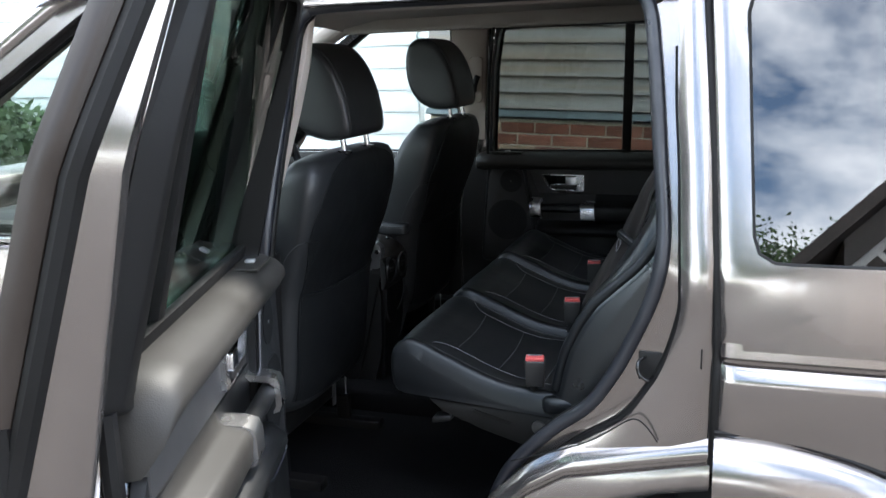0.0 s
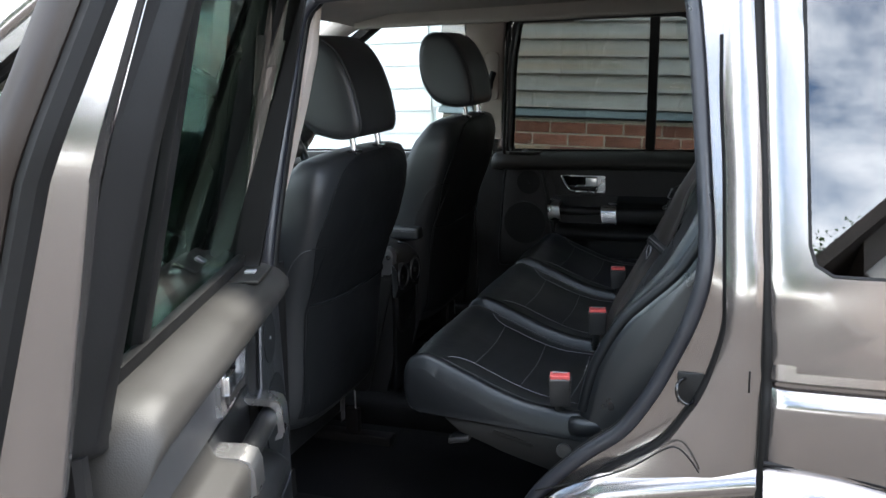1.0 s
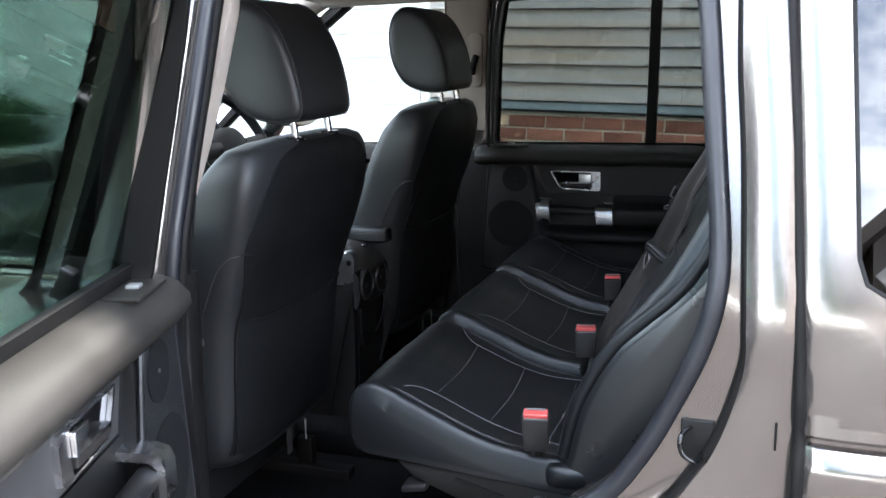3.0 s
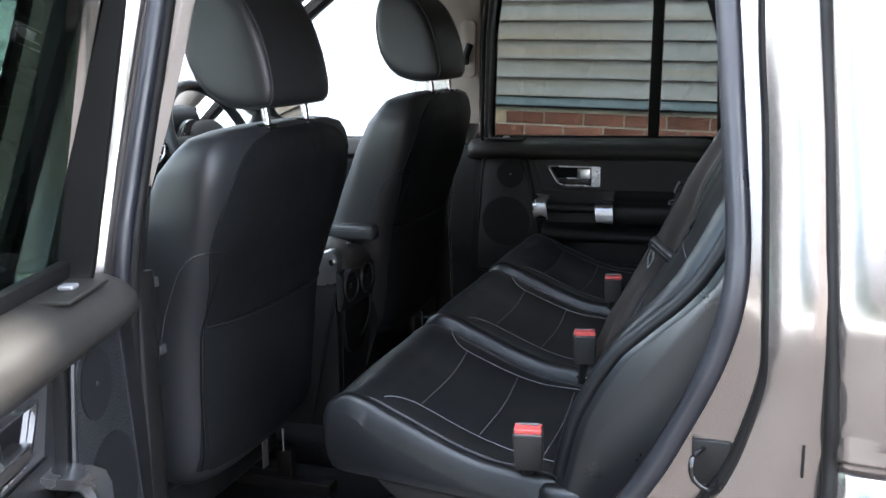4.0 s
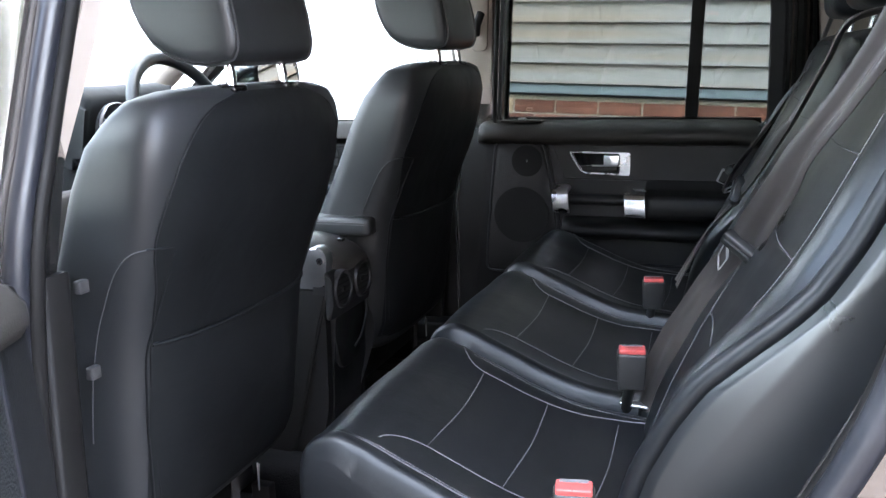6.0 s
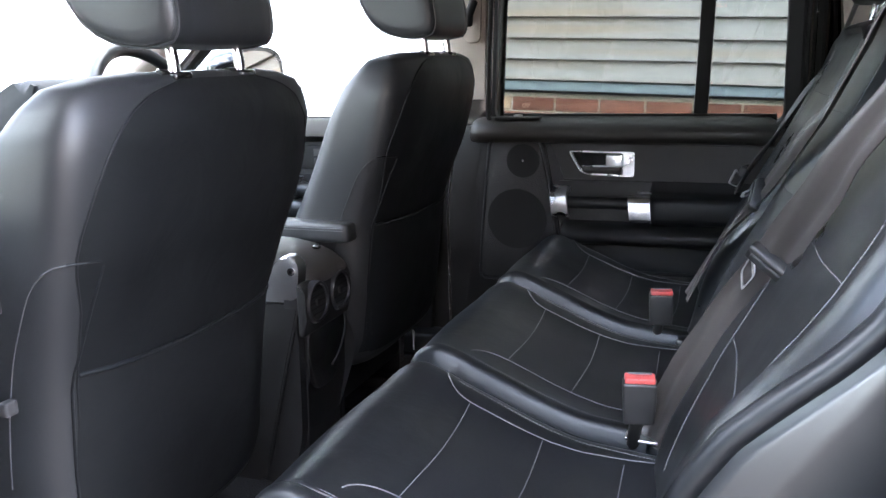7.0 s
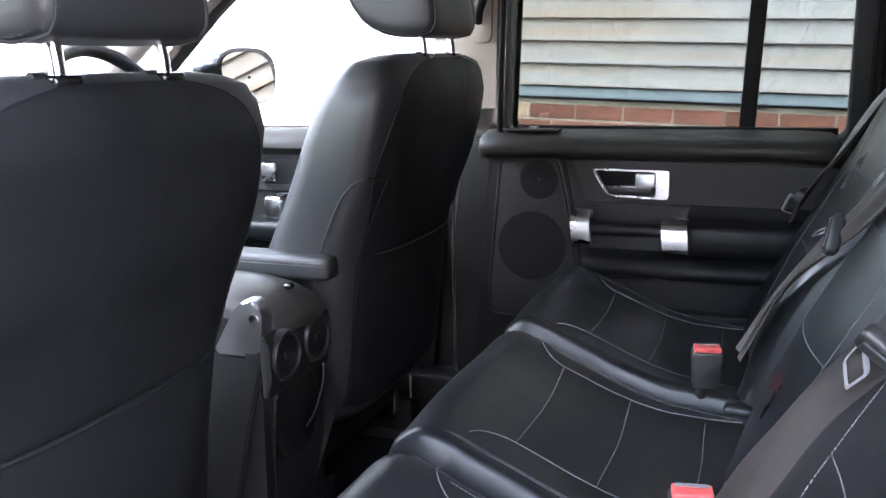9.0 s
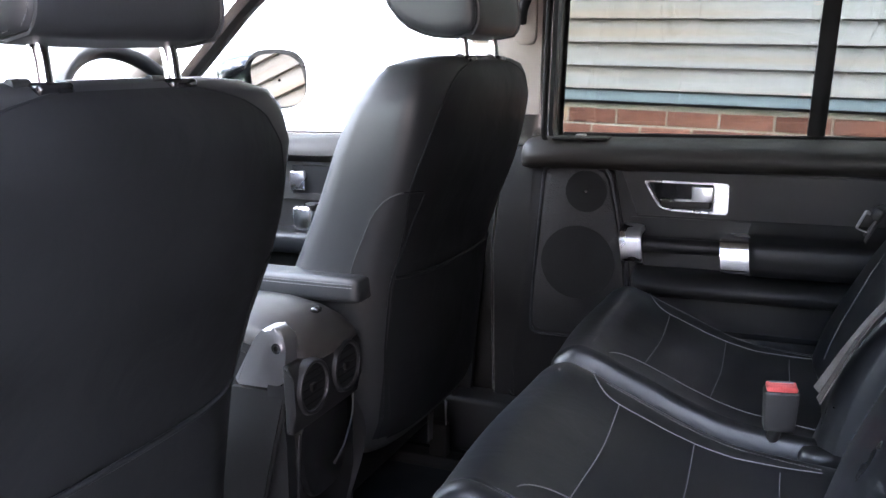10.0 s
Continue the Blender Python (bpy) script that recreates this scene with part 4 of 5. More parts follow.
        pocket.append([on_back(y, z + 0.004 * (abs(y) / hw) ** 2 * (z > 0.4), 0.0035 + out * (1 - (abs(y) / hw) ** 4)) for y in np.linspace(-hw, hw, 21)])
    part("seat_pocket", loft(bmesh.new(), pocket, False), LEATHER_SOFT, seat, "leather map pocket", 60)
    part("pocket_hem", tube(pocket[-1], 0.0032, 8), LEATHER_SOFT, seat)
    # head restraint
    prof = [(0.018, 0.892), (0.028, 0.905), (0.029, 0.93), (0.018, 0.985), (-0.004, 1.04), (-0.035, 1.085), (-0.075, 1.112), (-0.115, 1.118), (-0.150, 1.105), (-0.170, 1.07),
            (-0.174, 1.02), (-0.163, 0.965), (-0.13, 0.918), (-0.085, 0.895), (-0.03, 0.886)]
    WIDE, prof = 0.82, [(0.028 + (x - 0.028) * 0.86, z) for x, z in prof]
    loop = spline(prof + [prof[0]], 61)[:-1]
    heart = Vector((-0.07, 1.0))
    rings = []
    for y, k in ((-0.137, 0.60), (-0.136, 0.80), (-0.133, 0.90), (-0.127, 0.955), (-0.118, 0.985), (-0.09, 1.0), (-0.045, 1.008), (0, 1.01), (0.045, 1.008), (0.09, 1.0), (0.118, 0.985), (0.127, 0.955), (0.133, 0.90), (0.136, 0.80), (0.137, 0.60)):
        rings.append([Vector((heart.x + (q.x - heart.x) * k, y * WIDE, heart.y + (q.y - heart.y) * k)) for q in loop])
    rest = part("head_restraint", loft(bmesh.new(), rings), LIT_LEATHER, seat, "padded black leather head restraint", 60)
    for y in (-0.121 * WIDE, 0.121 * WIDE):
        side = 1 if y > 0 else -1
        run = [Vector((heart.x + (q.x - heart.x) * 0.978, y + side * 0.0005, heart.y + (q.y - heart.y) * 0.978)) for q in loop[::2]]
        part("seam", tube([p + (p - Vector((heart.x, y, heart.y))).normalized() * 0.0015 for p in run], 0.0022, 6, closed=True), LIT_LEATHER, rest)
        run2 = [Vector((heart.x + (q.x - heart.x) * 0.955, side * 0.1275 * WIDE, heart.y + (q.y - heart.y) * 0.955)) for q in loop]
        stitch_line(run2, rest, 0.0006, 0.0050, STITCH_DARK)
    for y in (-0.07, 0.07):
        part("post", tube([(-0.006, y, 0.84), (-0.008, y, 0.875), (-0.020, y, 0.94)], 0.0072, 14), STEEL, seat, "polished steel post")
        part("post_collar", box(-0.020, 0.010, y - 0.020, y + 0.014, 0.848, 0.8595, 0.0045), GLOSS_BLACK, seat)
        part("release_button", tube([(-0.006, y - 0.032, 0.8575), (-0.006, y - 0.016, 0.8575)], 0.0050, 10), PLASTIC, seat)
    # cushion, base and rails
    rings = []
    for x, hz, hw in ((-0.66, 0.03, 0.20), (-0.655, 0.06, 0.235), (-0.63, 0.085, 0.25), (-0.50, 0.09, 0.26), (-0.30, 0.085, 0.26), (-0.22, 0.08, 0.245), (-0.19, 0.05, 0.22)):
        zc = 0.265 - 0.09 * (x + 0.66) * 0.6
        ring = superellipse(0, 0, 0, hz, hw, 4, 36)
        rings.append([Vector((x, p.y, zc + p.x)) for p in ring])
    part("cushion", loft(bmesh.new(), rings), LEATHER, seat, "", 60)
    part("seat_base", box(-0.60, -0.21, -0.215, 0.215, 0.085, 0.19, 0.015), PLASTIC, seat)
    for y in (-0.19, 0.19):
        part("seat_rail", box(-0.68, -0.06, y - 0.02, y + 0.02, 0.002, 0.03, 0.004), RUBBER, seat)
        part("seat_leg", bend(box(-0.20, -0.16, y - 0.012, y + 0.012, 0.028, 0.10, 0.004), lambda v: v), RUBBER, seat)
    part("label_strap", bend(box(-0.122, -0.119, 0.006, 0.028, 0.140, 0.205, 0.001), lambda v: (v.x - 0.10 * (0.205 - v.z), v.y + 0.10 * (0.205 - v.z), v.z)), SATIN, seat, "grey strap hanging under the backrest")
    part("loose_cable", tube([(-0.120, 0.086, 0.200), (-0.118, 0.083, 0.150), (-0.119, 0.090, 0.196)], 0.0016, 6), SILVER, seat)
    part("recline_lever", box(-0.34, -0.24, -0.272, -0.257, 0.22, 0.255, 0.006), PLASTIC, seat)
    part("belt_anchor", box(-0.215, -0.195, -0.252, -0.232, 0.30, 0.34, 0.003), STEEL, seat)
    return seat


FLOOR = 0.53
driver_side = front_seat("black leather front seat with a padded head restraint")
driver_side.matrix_basis = pose(-0.487, -0.426, FLOOR - 0.004)
other = copy_thing(driver_side, pose(-0.480, 0.396, FLOOR + 0.017))
for x, y, z in ((-0.138, -0.268, 0.604), (-0.141, -0.262, 0.484)):
    part("belt_clip", box(x, x + 0.012, y - 0.002, y + 0.016, z, z + 0.018, 0.003), SATIN, driver_side, "small steel belt clip")
tagged(other, "black leather driver's seat set slightly higher beside the console")
part("seat_plinth", box(-0.68, -0.05, -0.21, 0.21, -0.017, 0.003), PLASTIC, other)


# ---- rear seats ----
RIDGE = [(-0.316, 0.900), (-0.314, 0.935), (-0.303, 0.960), (-0.272, 0.976), (-0.235, 0.966), (-0.206, 0.952), (-0.160, 0.932), (-0.12, 0.914), (-0.08, 0.899), (-0.04, 0.888), (0.03, 0.880), (0.11, 0.874)]


def ridge_z(x):
    pts = RIDGE[2:]
    return float(np.interp(x, [p[0] for p in pts], [p[1] for p in pts]))


def across(v):
    """How far the cushion's top lies below its ridge line, over its half width: a roll along the near side only."""
    a = abs(v)
    hollow = 0.014 * (1 - min(1.0, a / 0.80) ** 5.0) + 0.007
    if v > 0:
        return hollow + (0.016 * ((a - 0.86) / 0.14) ** 2 if a > 0.86 else 0.0)
    roll = 0.010 * max(0.0, 1 - ((a - 0.895) / 0.095) ** 2)
    groove = 0.004 * max(0.0, 1 - ((a - 0.785) / 0.03) ** 2)
    return hollow - roll + groove + (0.012 * ((a - 0.92) / 0.08) ** 2 if a > 0.92 else 0.0)


def nose(x):
    """The hollow between the ridges rolls off towards the front edge."""
    return 0.003 * min(1.0, max(0.0, (-0.20 - x) / 0.09)) ** 2


def rear_seat(y0, y1, label, tagged_ridge=False, outer=0.0, domed=False):
    seat = thing("rear_seat", label, "car seat", "rear seats")
    seat.location = (0, (y0 + y1) / 2, FLOOR)
    hw = (y1 - y0) / 2 - 0.003
    def put(name, bm, mat, lab="", smooth=60):
        return part(name, bend(bm, lambda v: (v.x, v.y, v.z - FLOOR)), mat, seat, lab, smooth)
    top = spline([(x, 0, z) for x, z in RIDGE], 44)
    rings = []
    for v in [-1, -0.995, -0.98, -0.96, -0.94, -0.915, -0.89, -0.865, -0.84, -0.815, -0.80, -0.785, -0.77, -0.755, -0.73, -0.7, -0.6, -0.5, -0.35, -0.2, 0, 0.2, 0.35, 0.5, 0.6, 0.7, 0.77, 0.83, 0.88, 0.92, 0.955, 0.98, 0.995, 1]:
        a = abs(v)
        drop = across(v) + (0.022 * max(0, (a - 0.94) / 0.06) ** 2)
        inset = 0.012 * max(0, (a - 0.93) / 0.07) ** 2
        fore = 0.016 * (1 - min(1.0, a / 0.94) ** 2)
        ring = [Vector((p.x + inset * (p.x < -0.25) - fore * min(1.0, max(0.0, (-0.2 - p.x) / 0.1)), hw * v, p.z - drop * min(1, max(0.15, (p.x + 0.33) / 0.08)) - nose(p.x) * (1 - min(1.0, a / 0.85) ** 4) * (p.z > 0.93))) for p in top]
        ring += [Vector((0.115, hw * v, 0.826)), Vector((0.02, hw * v, 0.832)), Vector((-0.2, hw * v, 0.848)), Vector((-0.290 + inset - fore, hw * v, 0.853)), Vector((-0.304 + inset - fore, hw * v, 0.858)), Vector((-0.312 + inset - fore, hw * v, 0.872))]
        rings.append(ring)
    cushion = put("cushion", loft(bmesh.new(), rings), LEATHER, "black leather cushion with pale stitching")
    def on(x, y, out=0.0016):
        return Vector((x, y, ridge_z(x) - across(y / hw) - nose(x) * (1 - min(1.0, abs(y / hw) / 0.85) ** 4) + out - FLOOR))
    def thread(points, r=0.0012, dash=0.0):
        ob = stitch_line(points, seat, r, dash)
        ob.parent = cushion
        return ob
    inner, mid_y = hw * 0.585, 0.030
    for sgn in (-1, 1):
        run = [on(x, mid_y + sgn * (inner + 0.015 * max(0, (x + 0.187) / 0.25) ** 2)) for x in np.linspace(-0.187, 0.07, 18)]
        reach = 0.060 if sgn > 0 else 0.045
        curl = [on(-0.187 - 0.050 * math.sin(w), mid_y + sgn * (inner + reach * (1 - math.cos(w)))) for w in np.linspace(0.08, 1.45, 10)]
        thread(curl[::-1] + run, 0.0008)
    thread([on(x, hw * (0.86 - 0.03 * max(0, (x + 0.2) / 0.27)), 0.0006) for x in np.linspace(-0.215, 0.07, 20)], 0.0007, 0.0042)
    for q in (0.80, 0.765):
        part("piping", tube([on(x, -hw * q, 0.0008) for x in np.linspace(-0.29, 0.06, 34)], 0.0021, 6), LEATHER, cushion)
    thread([on(x, -hw * 0.742, 0.0006) for x in np.linspace(-0.27, 0.06, 24)], 0.0006, 0.004)
    for x in (-0.187, -0.086, 0.022):
        thread([on(x + 0.002 * math.cos(3 * y / inner), y + mid_y) for y in np.linspace(-inner, inner, 13)], 0.0007)
    pad = [[on(x, mid_y + u * (inner + 0.015 * max(0, (x + 0.187) / 0.25) ** 2 - 0.001), 0.0010) for u in np.linspace(-1, 1, 25)] for x in np.linspace(-0.185, 0.07, 24)]
    part("seat_insert", loft(bmesh.new(), pad, False), INSERT, cushion, "perforated matt black leather insert", 60)
    # backrest
    prof = [(0.050, 0.845), (0.062, 0.885), (0.072, 0.92), (0.088, 0.965), (0.122, 1.044), (0.150, 1.10), (0.188, 1.172), (0.224, 1.240), (0.258, 1.31), (0.282, 1.36), (0.300, 1.405), (0.325, 1.432), (0.362, 1.442),
            (0.400, 1.425), (0.405, 1.38), (0.36, 1.22), (0.29, 1.04), (0.22, 0.86)]
    loop = spline([(x, 0, z) for x, z in prof], 58)
    def set_back(z, v):
        """How far the front of the backrest lies behind its foremost line: hollow middle, sides that curl back higher up."""
        a = abs(v)
        curl = float(np.interp(z, [0.92, 1.0, 1.12, 1.24, 1.45], [0.0, 0.4, 1.0, 1.0, 0.5]))
        if domed:
            return 0.058 * a ** 2 + 0.030 * max(0, (a - 0.86) / 0.14) ** 2
        hollow = 0.018 * (1 - min(1, a / 0.75) ** 3) + 0.026 * max(0, (a - 0.9) / 0.1) ** 2 - (0.016 * curl * math.exp(-(((a - 0.76) / 0.14) ** 2)) if v < 0 else 0.0)
        if v < 0:
            edge = float(np.interp(z, [0.90, 0.987, 1.04, 1.085, 1.112, 1.134, 1.16, 1.19, 1.235, 1.42], [0.0, -0.008, -0.004, 0.004, 0.018, 0.030, 0.045, 0.055, 0.058, 0.050]))
            return hollow + edge * outer * min(1.0, a / 0.9) ** 2
        return hollow + 0.022 * curl * max(0, (a - 0.45) / 0.55) ** 1.6
    rings = []
    for v in (-1, -0.99, -0.97, -0.94, -0.90, -0.84, -0.76, -0.66, -0.55, -0.4, -0.2, 0, 0.2, 0.4, 0.55, 0.66, 0.76, 0.84, 0.90, 0.94, 0.97, 0.99, 1):
        a = abs(v)
        rings.append([Vector((p.x + (set_back(p.z, v) if i < 36 else 0.0), hw * v, p.z - (0.02 * max(0, (a - 0.75) / 0.25) ** 2 if p.z > 1.35 else 0))) for i, p in enumerate(loop)])
    back = put("backrest", loft(bmesh.new(), rings), GLARE_LEATHER, "black leather backrest with raised side bolsters and glare put into its gloss")
    xs, zs = [p[0] for p in prof[:12]], [p[1] for p in prof[:12]]
    def on_back(z, v, out=0.001):
        return Vector((float(np.interp(z, zs, xs)) + set_back(z, v) - out, hw * v, z - FLOOR))
    levels = np.linspace(0.89, 1.40, 40)
    for sgn in (-1, 1):
        ob = stitch_line([on_back(z, sgn * 0.54, 0.0012) for z in levels], seat, 0.0007, 0.0048)
        ob.parent = back
    if outer == 1.0:
        part("bolster_roll", tube([on_back(z, -0.925, -0.004) for z in levels], 0.0130, 12), LEATHER, back, "rolled leather bolster edge")
        ob = stitch_line([on_back(z, -0.945, 0.0085) + Vector((0, -0.004, 0)) for z in levels], seat, 0.0007, 0.0048)
        ob.parent = back
    for z in (1.07, 1.20, 1.31):
        ob = stitch_line([on_back(z, v, 0.0012) for v in np.linspace(-0.54, 0.54, 13)], seat, 0.0007)
        ob.parent = back
    # head restraint
    rings = []
    for y, k in ((-0.135, 0.6), (-0.132, 0.86), (-0.12, 0.97), (-0.06, 1), (0, 1), (0.06, 1), (0.12, 0.97), (0.132, 0.86), (0.135, 0.6)):
        ring = superellipse(0, 0, 0, 0.05 * k, 0.085 * k, 3, 28)
        rings.append([Vector((0.376 + p.x + 0.2 * p.y, y, 1.555 + p.y - FLOOR)) for p in ring])
    part("head_restraint", loft(bmesh.new(), rings), LEATHER, seat, "", 60)
    for y in (-0.06, 0.06):
        part("post", tube([(0.355, y, 1.42 - FLOOR), (0.370, y, 1.50 - FLOOR)], 0.0055, 12), STEEL, seat)
    # under-seat frame: tapering pan, release handle and hinge knobs
    pan = [(-0.225, 0.842), (0.11, 0.822), (0.11, 0.735), (0.02, 0.748), (-0.10, 0.782), (-0.19, 0.812)]
    part("seat_pan", prism([(x, z - FLOOR) for x, z in pan], -hw + 0.006, hw - 0.006, 0.006), PAN, seat, "dark grey plastic seat pan")
    part("pan_slot", prism([(x, z - FLOOR) for x, z in ((-0.115, 0.828), (-0.03, 0.806), (-0.035, 0.800), (-0.12, 0.822))], -hw + 0.003, -hw + 0.008), RUBBER, seat)
    for y in (-hw + 0.05, hw - 0.05):
        part("seat_bracket", box(0.02, 0.12, y - 0.012, y + 0.012, 0.0, 0.22, 0.005), RUBBER, seat)
    for y in (-hw + 0.012, hw - 0.012):
        part("hinge_knob", tube([(0.032, y - 0.014, 0.272), (0.032, y + 0.008, 0.272)], 0.015, 14), STEEL_DARK, seat)
    part("release_handle", bend(box(-0.215, -0.168, -hw - 0.004, -hw + 0.035, 0.262, 0.276, 0.005), lambda v: (v.x, v.y, v.z + 0.2 * (v.x + 0.19))), PLASTIC, seat)
    part("cushion_end", bend(loft(bmesh.new(), [[Vector((x, p.y * k, p.x * k)) for p in superellipse(0, 0, 0, 0.022, 0.03, 3, 20)] for x, k in ((0.0, 0.6), (0.006, 0.92), (0.02, 1.0), (0.05, 0.95), (0.07, 0.7))]), lambda v: (v.x + 0.040, v.y - hw + 0.022, v.z + 0.325)), LEATHER, seat, "padded hinge cover", 60)
    # pale tag at the rear of the side ridge
    if tagged_ridge:
        strip = box(0.012, 0.056, -hw - 0.010, -hw + 0.046, 0, 0.004, 0.001)
        part("seat_tag", bend(strip, lambda v: (v.x, v.y, v.z + on(v.x, max(v.y, -hw * 0.93), 0.005).z - 0.35 * max(0.0, -hw * 0.90 - v.y))), CHROME, seat, "small silvery fabric tag")
    return seat


rear_seat(-0.705, -0.262, "black leather outer rear seat beside the open door", False, 1.0)
rear_seat(-0.258, 0.198, "black leather middle rear seat with pale stitching", True, 0.8, True)
rear_seat(0.202, 0.655, "black leather rear seat beside the closed door", False, 0.8)


def buckle(x, y, z, tilt, height):
    b = thing("belt_buckle", "black seat belt buckle with a red release button", "seat belt buckle", "rear belt buckles")
    part("buckle_body", bend(box(-0.0125, 0.0125, -0.0225, 0.0225, -height, 0.0, 0.004), lambda v: (v.x, v.y * (1 - 0.12 * (-v.z / height)), v.z)), BUCKLE, b)
    part("release_button", box(-0.0098, 0.0098, -0.0195, 0.0195, -0.004, 0.0065, 0.002), RED, b, "red release button")
    part("tongue_slot", box(0.004, 0.0088, -0.0155, 0.0155, 0.0055, 0.0075), STITCH, b)
    part("buckle_stalk", tube(spline([(0, 0, -height + 0.01), (0.02, 0.004, -height - 0.03), (0.05, 0.004, -height - 0.07)], 8), 0.009, 8), BUCKLE, b)
    b.matrix_basis = pose(x, y, z, 0, tilt, 100)
    return b


buckle(0.026, -0.704, 0.961, -8, 0.062)
buckle(0.034, -0.297, 0.978, -6, 0.060)
buckle(0.014, 0.196, 0.960, -6, 0.060)


def belt(points, width, tongue_at, label, twist=(0.0, -1.1, 1.5)):
    """Webbing laid along a run of points, its flat side towards a place, with its sliding tongue."""
    b = thing("seat_belt", label, "seat belt", "rear seat belts")
    run = [q + Vector((-0.005, -0.003, 0.003)) for q in spline(points, 60)]
    rings, frames = [], []
    for i, p in enumerate(run):
        d = (run[min(i + 1, 59)] - run[max(i - 1, 0)]).normalized()
        nrm = (Vector(twist) - p).normalized() + 0.22 * Vector((0, math.sin(i * 0.16), math.cos(i * 0.13)))
        nrm = (nrm - d * nrm.dot(d)).normalized()
        w = d.cross(nrm)
        frames.append((p, w, nrm, d))
        ring = [p + w * width / 2 * u + nrm * (0.0030 * math.sin(5.0 * u + i * 0.10) + 0.003 * u * u) for u in np.linspace(-1, 1, 9)]
        ring += [q + nrm * 0.0016 for q in ring[::-1]]
        rings.append(ring)
    part("webbing", loft(bmesh.new(), rings), WEBBING, b, "loose grey belt webbing", 60)
    p, w, nrm, d = frames[int(tongue_at * 59)]
    m = Matrix((w, nrm, d)).transposed().to_4x4()
    m.translation = p + nrm * 0.004
    part("tongue_grip", bend(box(-0.027, 0.027, -0.005, 0.012, -0.011, 0.011, 0.005), lambda v: m @ v), BUCKLE, b, "black plastic grip")
    part("grip_ridge", bend(box(-0.020, 0.020, 0.012, 0.015, -0.005, 0.005, 0.0014), lambda v: m @ v), BUCKLE, b)
    def flat(v):
        return m @ Vector((0.62 * v.x - 0.012, v.y + 0.010 + 0.75 * v.x, v.z))
    outer_edge = round_outline(fillet([(-0.014, -0.046), (0.014, -0.046), (0.018, -0.008), (-0.018, -0.008)], 0.005), 40)
    slot_edge = round_outline(fillet([(-0.0118, -0.0438), (0.0118, -0.0438), (0.0148, -0.014), (-0.0148, -0.014)], 0.003), 40)
    part("tongue", bend(ring_plate(outer_edge, slot_edge, -0.0016, 0.0016), flat), SILVER, b, "bright steel tongue", 30)
    return b


# ---- centre console ----
console = thing("centre_console", "black centre console with twin rear air vents and padded armrests", "centre console")
CY = 0.03
part("console_body", bend(prism(fillet([(-1.45, 0.54), (-0.66, 0.54), (-0.615, 0.70), (-0.610, 0.90), (-0.630, 1.00), (-0.75, 1.03), (-1.45, 0.95)], 0.03, 5), -0.080, 0.090, 0.02, 3), lambda v: (v.x, v.y + CY, v.z)), PLASTIC, console)
# rounded lid of the cubby
hood = []
for k in range(15):
    w = math.pi * k / 14
    y = 0.053 - 0.080 * math.cos(w) * (1 if k % 14 else 0.99)
    fat = max(0.02, math.sin(w)) ** 0.38
    hood.append([Vector((-0.72 + (x + 0.72) * (0.80 + 0.20 * fat), y, 0.985 + (z - 0.985) * fat)) for x, z in
                 ((-1.0, 0.985), (-1.0, 1.045), (-0.85, 1.056), (-0.74, 1.060), (-0.69, 1.058), (-0.645, 1.049), (-0.612, 1.034), (-0.590, 1.012), (-0.584, 0.996), (-0.590, 0.985))])
part("console_lid", loft(bmesh.new(), hood), LID, console, "rounded dark grey console lid", 60)
part("lid_catch", box(-0.632, -0.618, 0.060, 0.074, 1.040, 1.048, 0.003), GLOSS_BLACK, console)
# folded armrest beside the driver's seat
rings = []
for x, k in ((-0.97, 0.6), (-0.96, 0.9), (-0.90, 1), (-0.66, 1), (-0.602, 1), (-0.592, 0.94), (-0.586, 0.75)):
    rings.append([Vector((x, 0.152 + p.y * k, 1.058 + p.x * k)) for p in superellipse(0, 0, 0, 0.021, 0.029, 4.5, 32)])
arm = part("armrest", loft(bmesh.new(), rings), LIT_LEATHER, console, "padded leather armrest with double stitching", 60)
for dz in (0.007, 0.002):
    stitch_line([(-0.94 + 0.345 * k / 30, 0.1225, 1.062 + dz) for k in range(31)], arm, 0.0007, 0.0045)
# chrome hinge bracket on the console's near cheek
plate = fillet([(-0.690, 0.965), (-0.607, 0.966), (-0.598, 1.030), (-0.606, 1.050), (-0.628, 1.055), (-0.648, 1.036)], 0.010, 5)
part("chrome_bracket", prism(plate, -0.055, -0.026, 0.006, 4), BRACKET, console, "satin chrome armrest bracket")
part("bracket_bolt", tube([(-0.613, -0.0535, 1.0245), (-0.613, -0.0575, 1.0245)], 0.0075, 18), STEEL, console)
part("bolt_socket", tube([(-0.613, -0.0570, 1.0245), (-0.613, -0.0582, 1.0245)], 0.0036, 6), GLOSS_BLACK, console)
leg = fillet([(-0.700, 0.961), (-0.606, 0.962), (-0.640, 0.84), (-0.700, 0.60), (-0.80, 0.60), (-0.76, 0.75)], 0.010, 4)
part("side_cheek", prism(leg, -0.056, 0.0, 0.008, 3), PLASTIC, console)
part("cheek_edge", tube([(-0.606, -0.050, 0.955), (-0.6385, -0.050, 0.84), (-0.690, -0.050, 0.635)], 0.004, 8), PLASTIC, console)
part("rear_panel", bend(prism(fillet([(-0.055, 0.58), (0.085, 0.58), (0.100, 0.70), (0.095, 0.90), (0.085, 0.985), (-0.05, 0.985), (-0.06, 0.90)], 0.03, 5), 0, 0.012, 0.005), lambda v: (-0.604 - 0.06 * abs(v.z - 0.86) - v.y, v.x + CY, v.z)), PLASTIC, console)
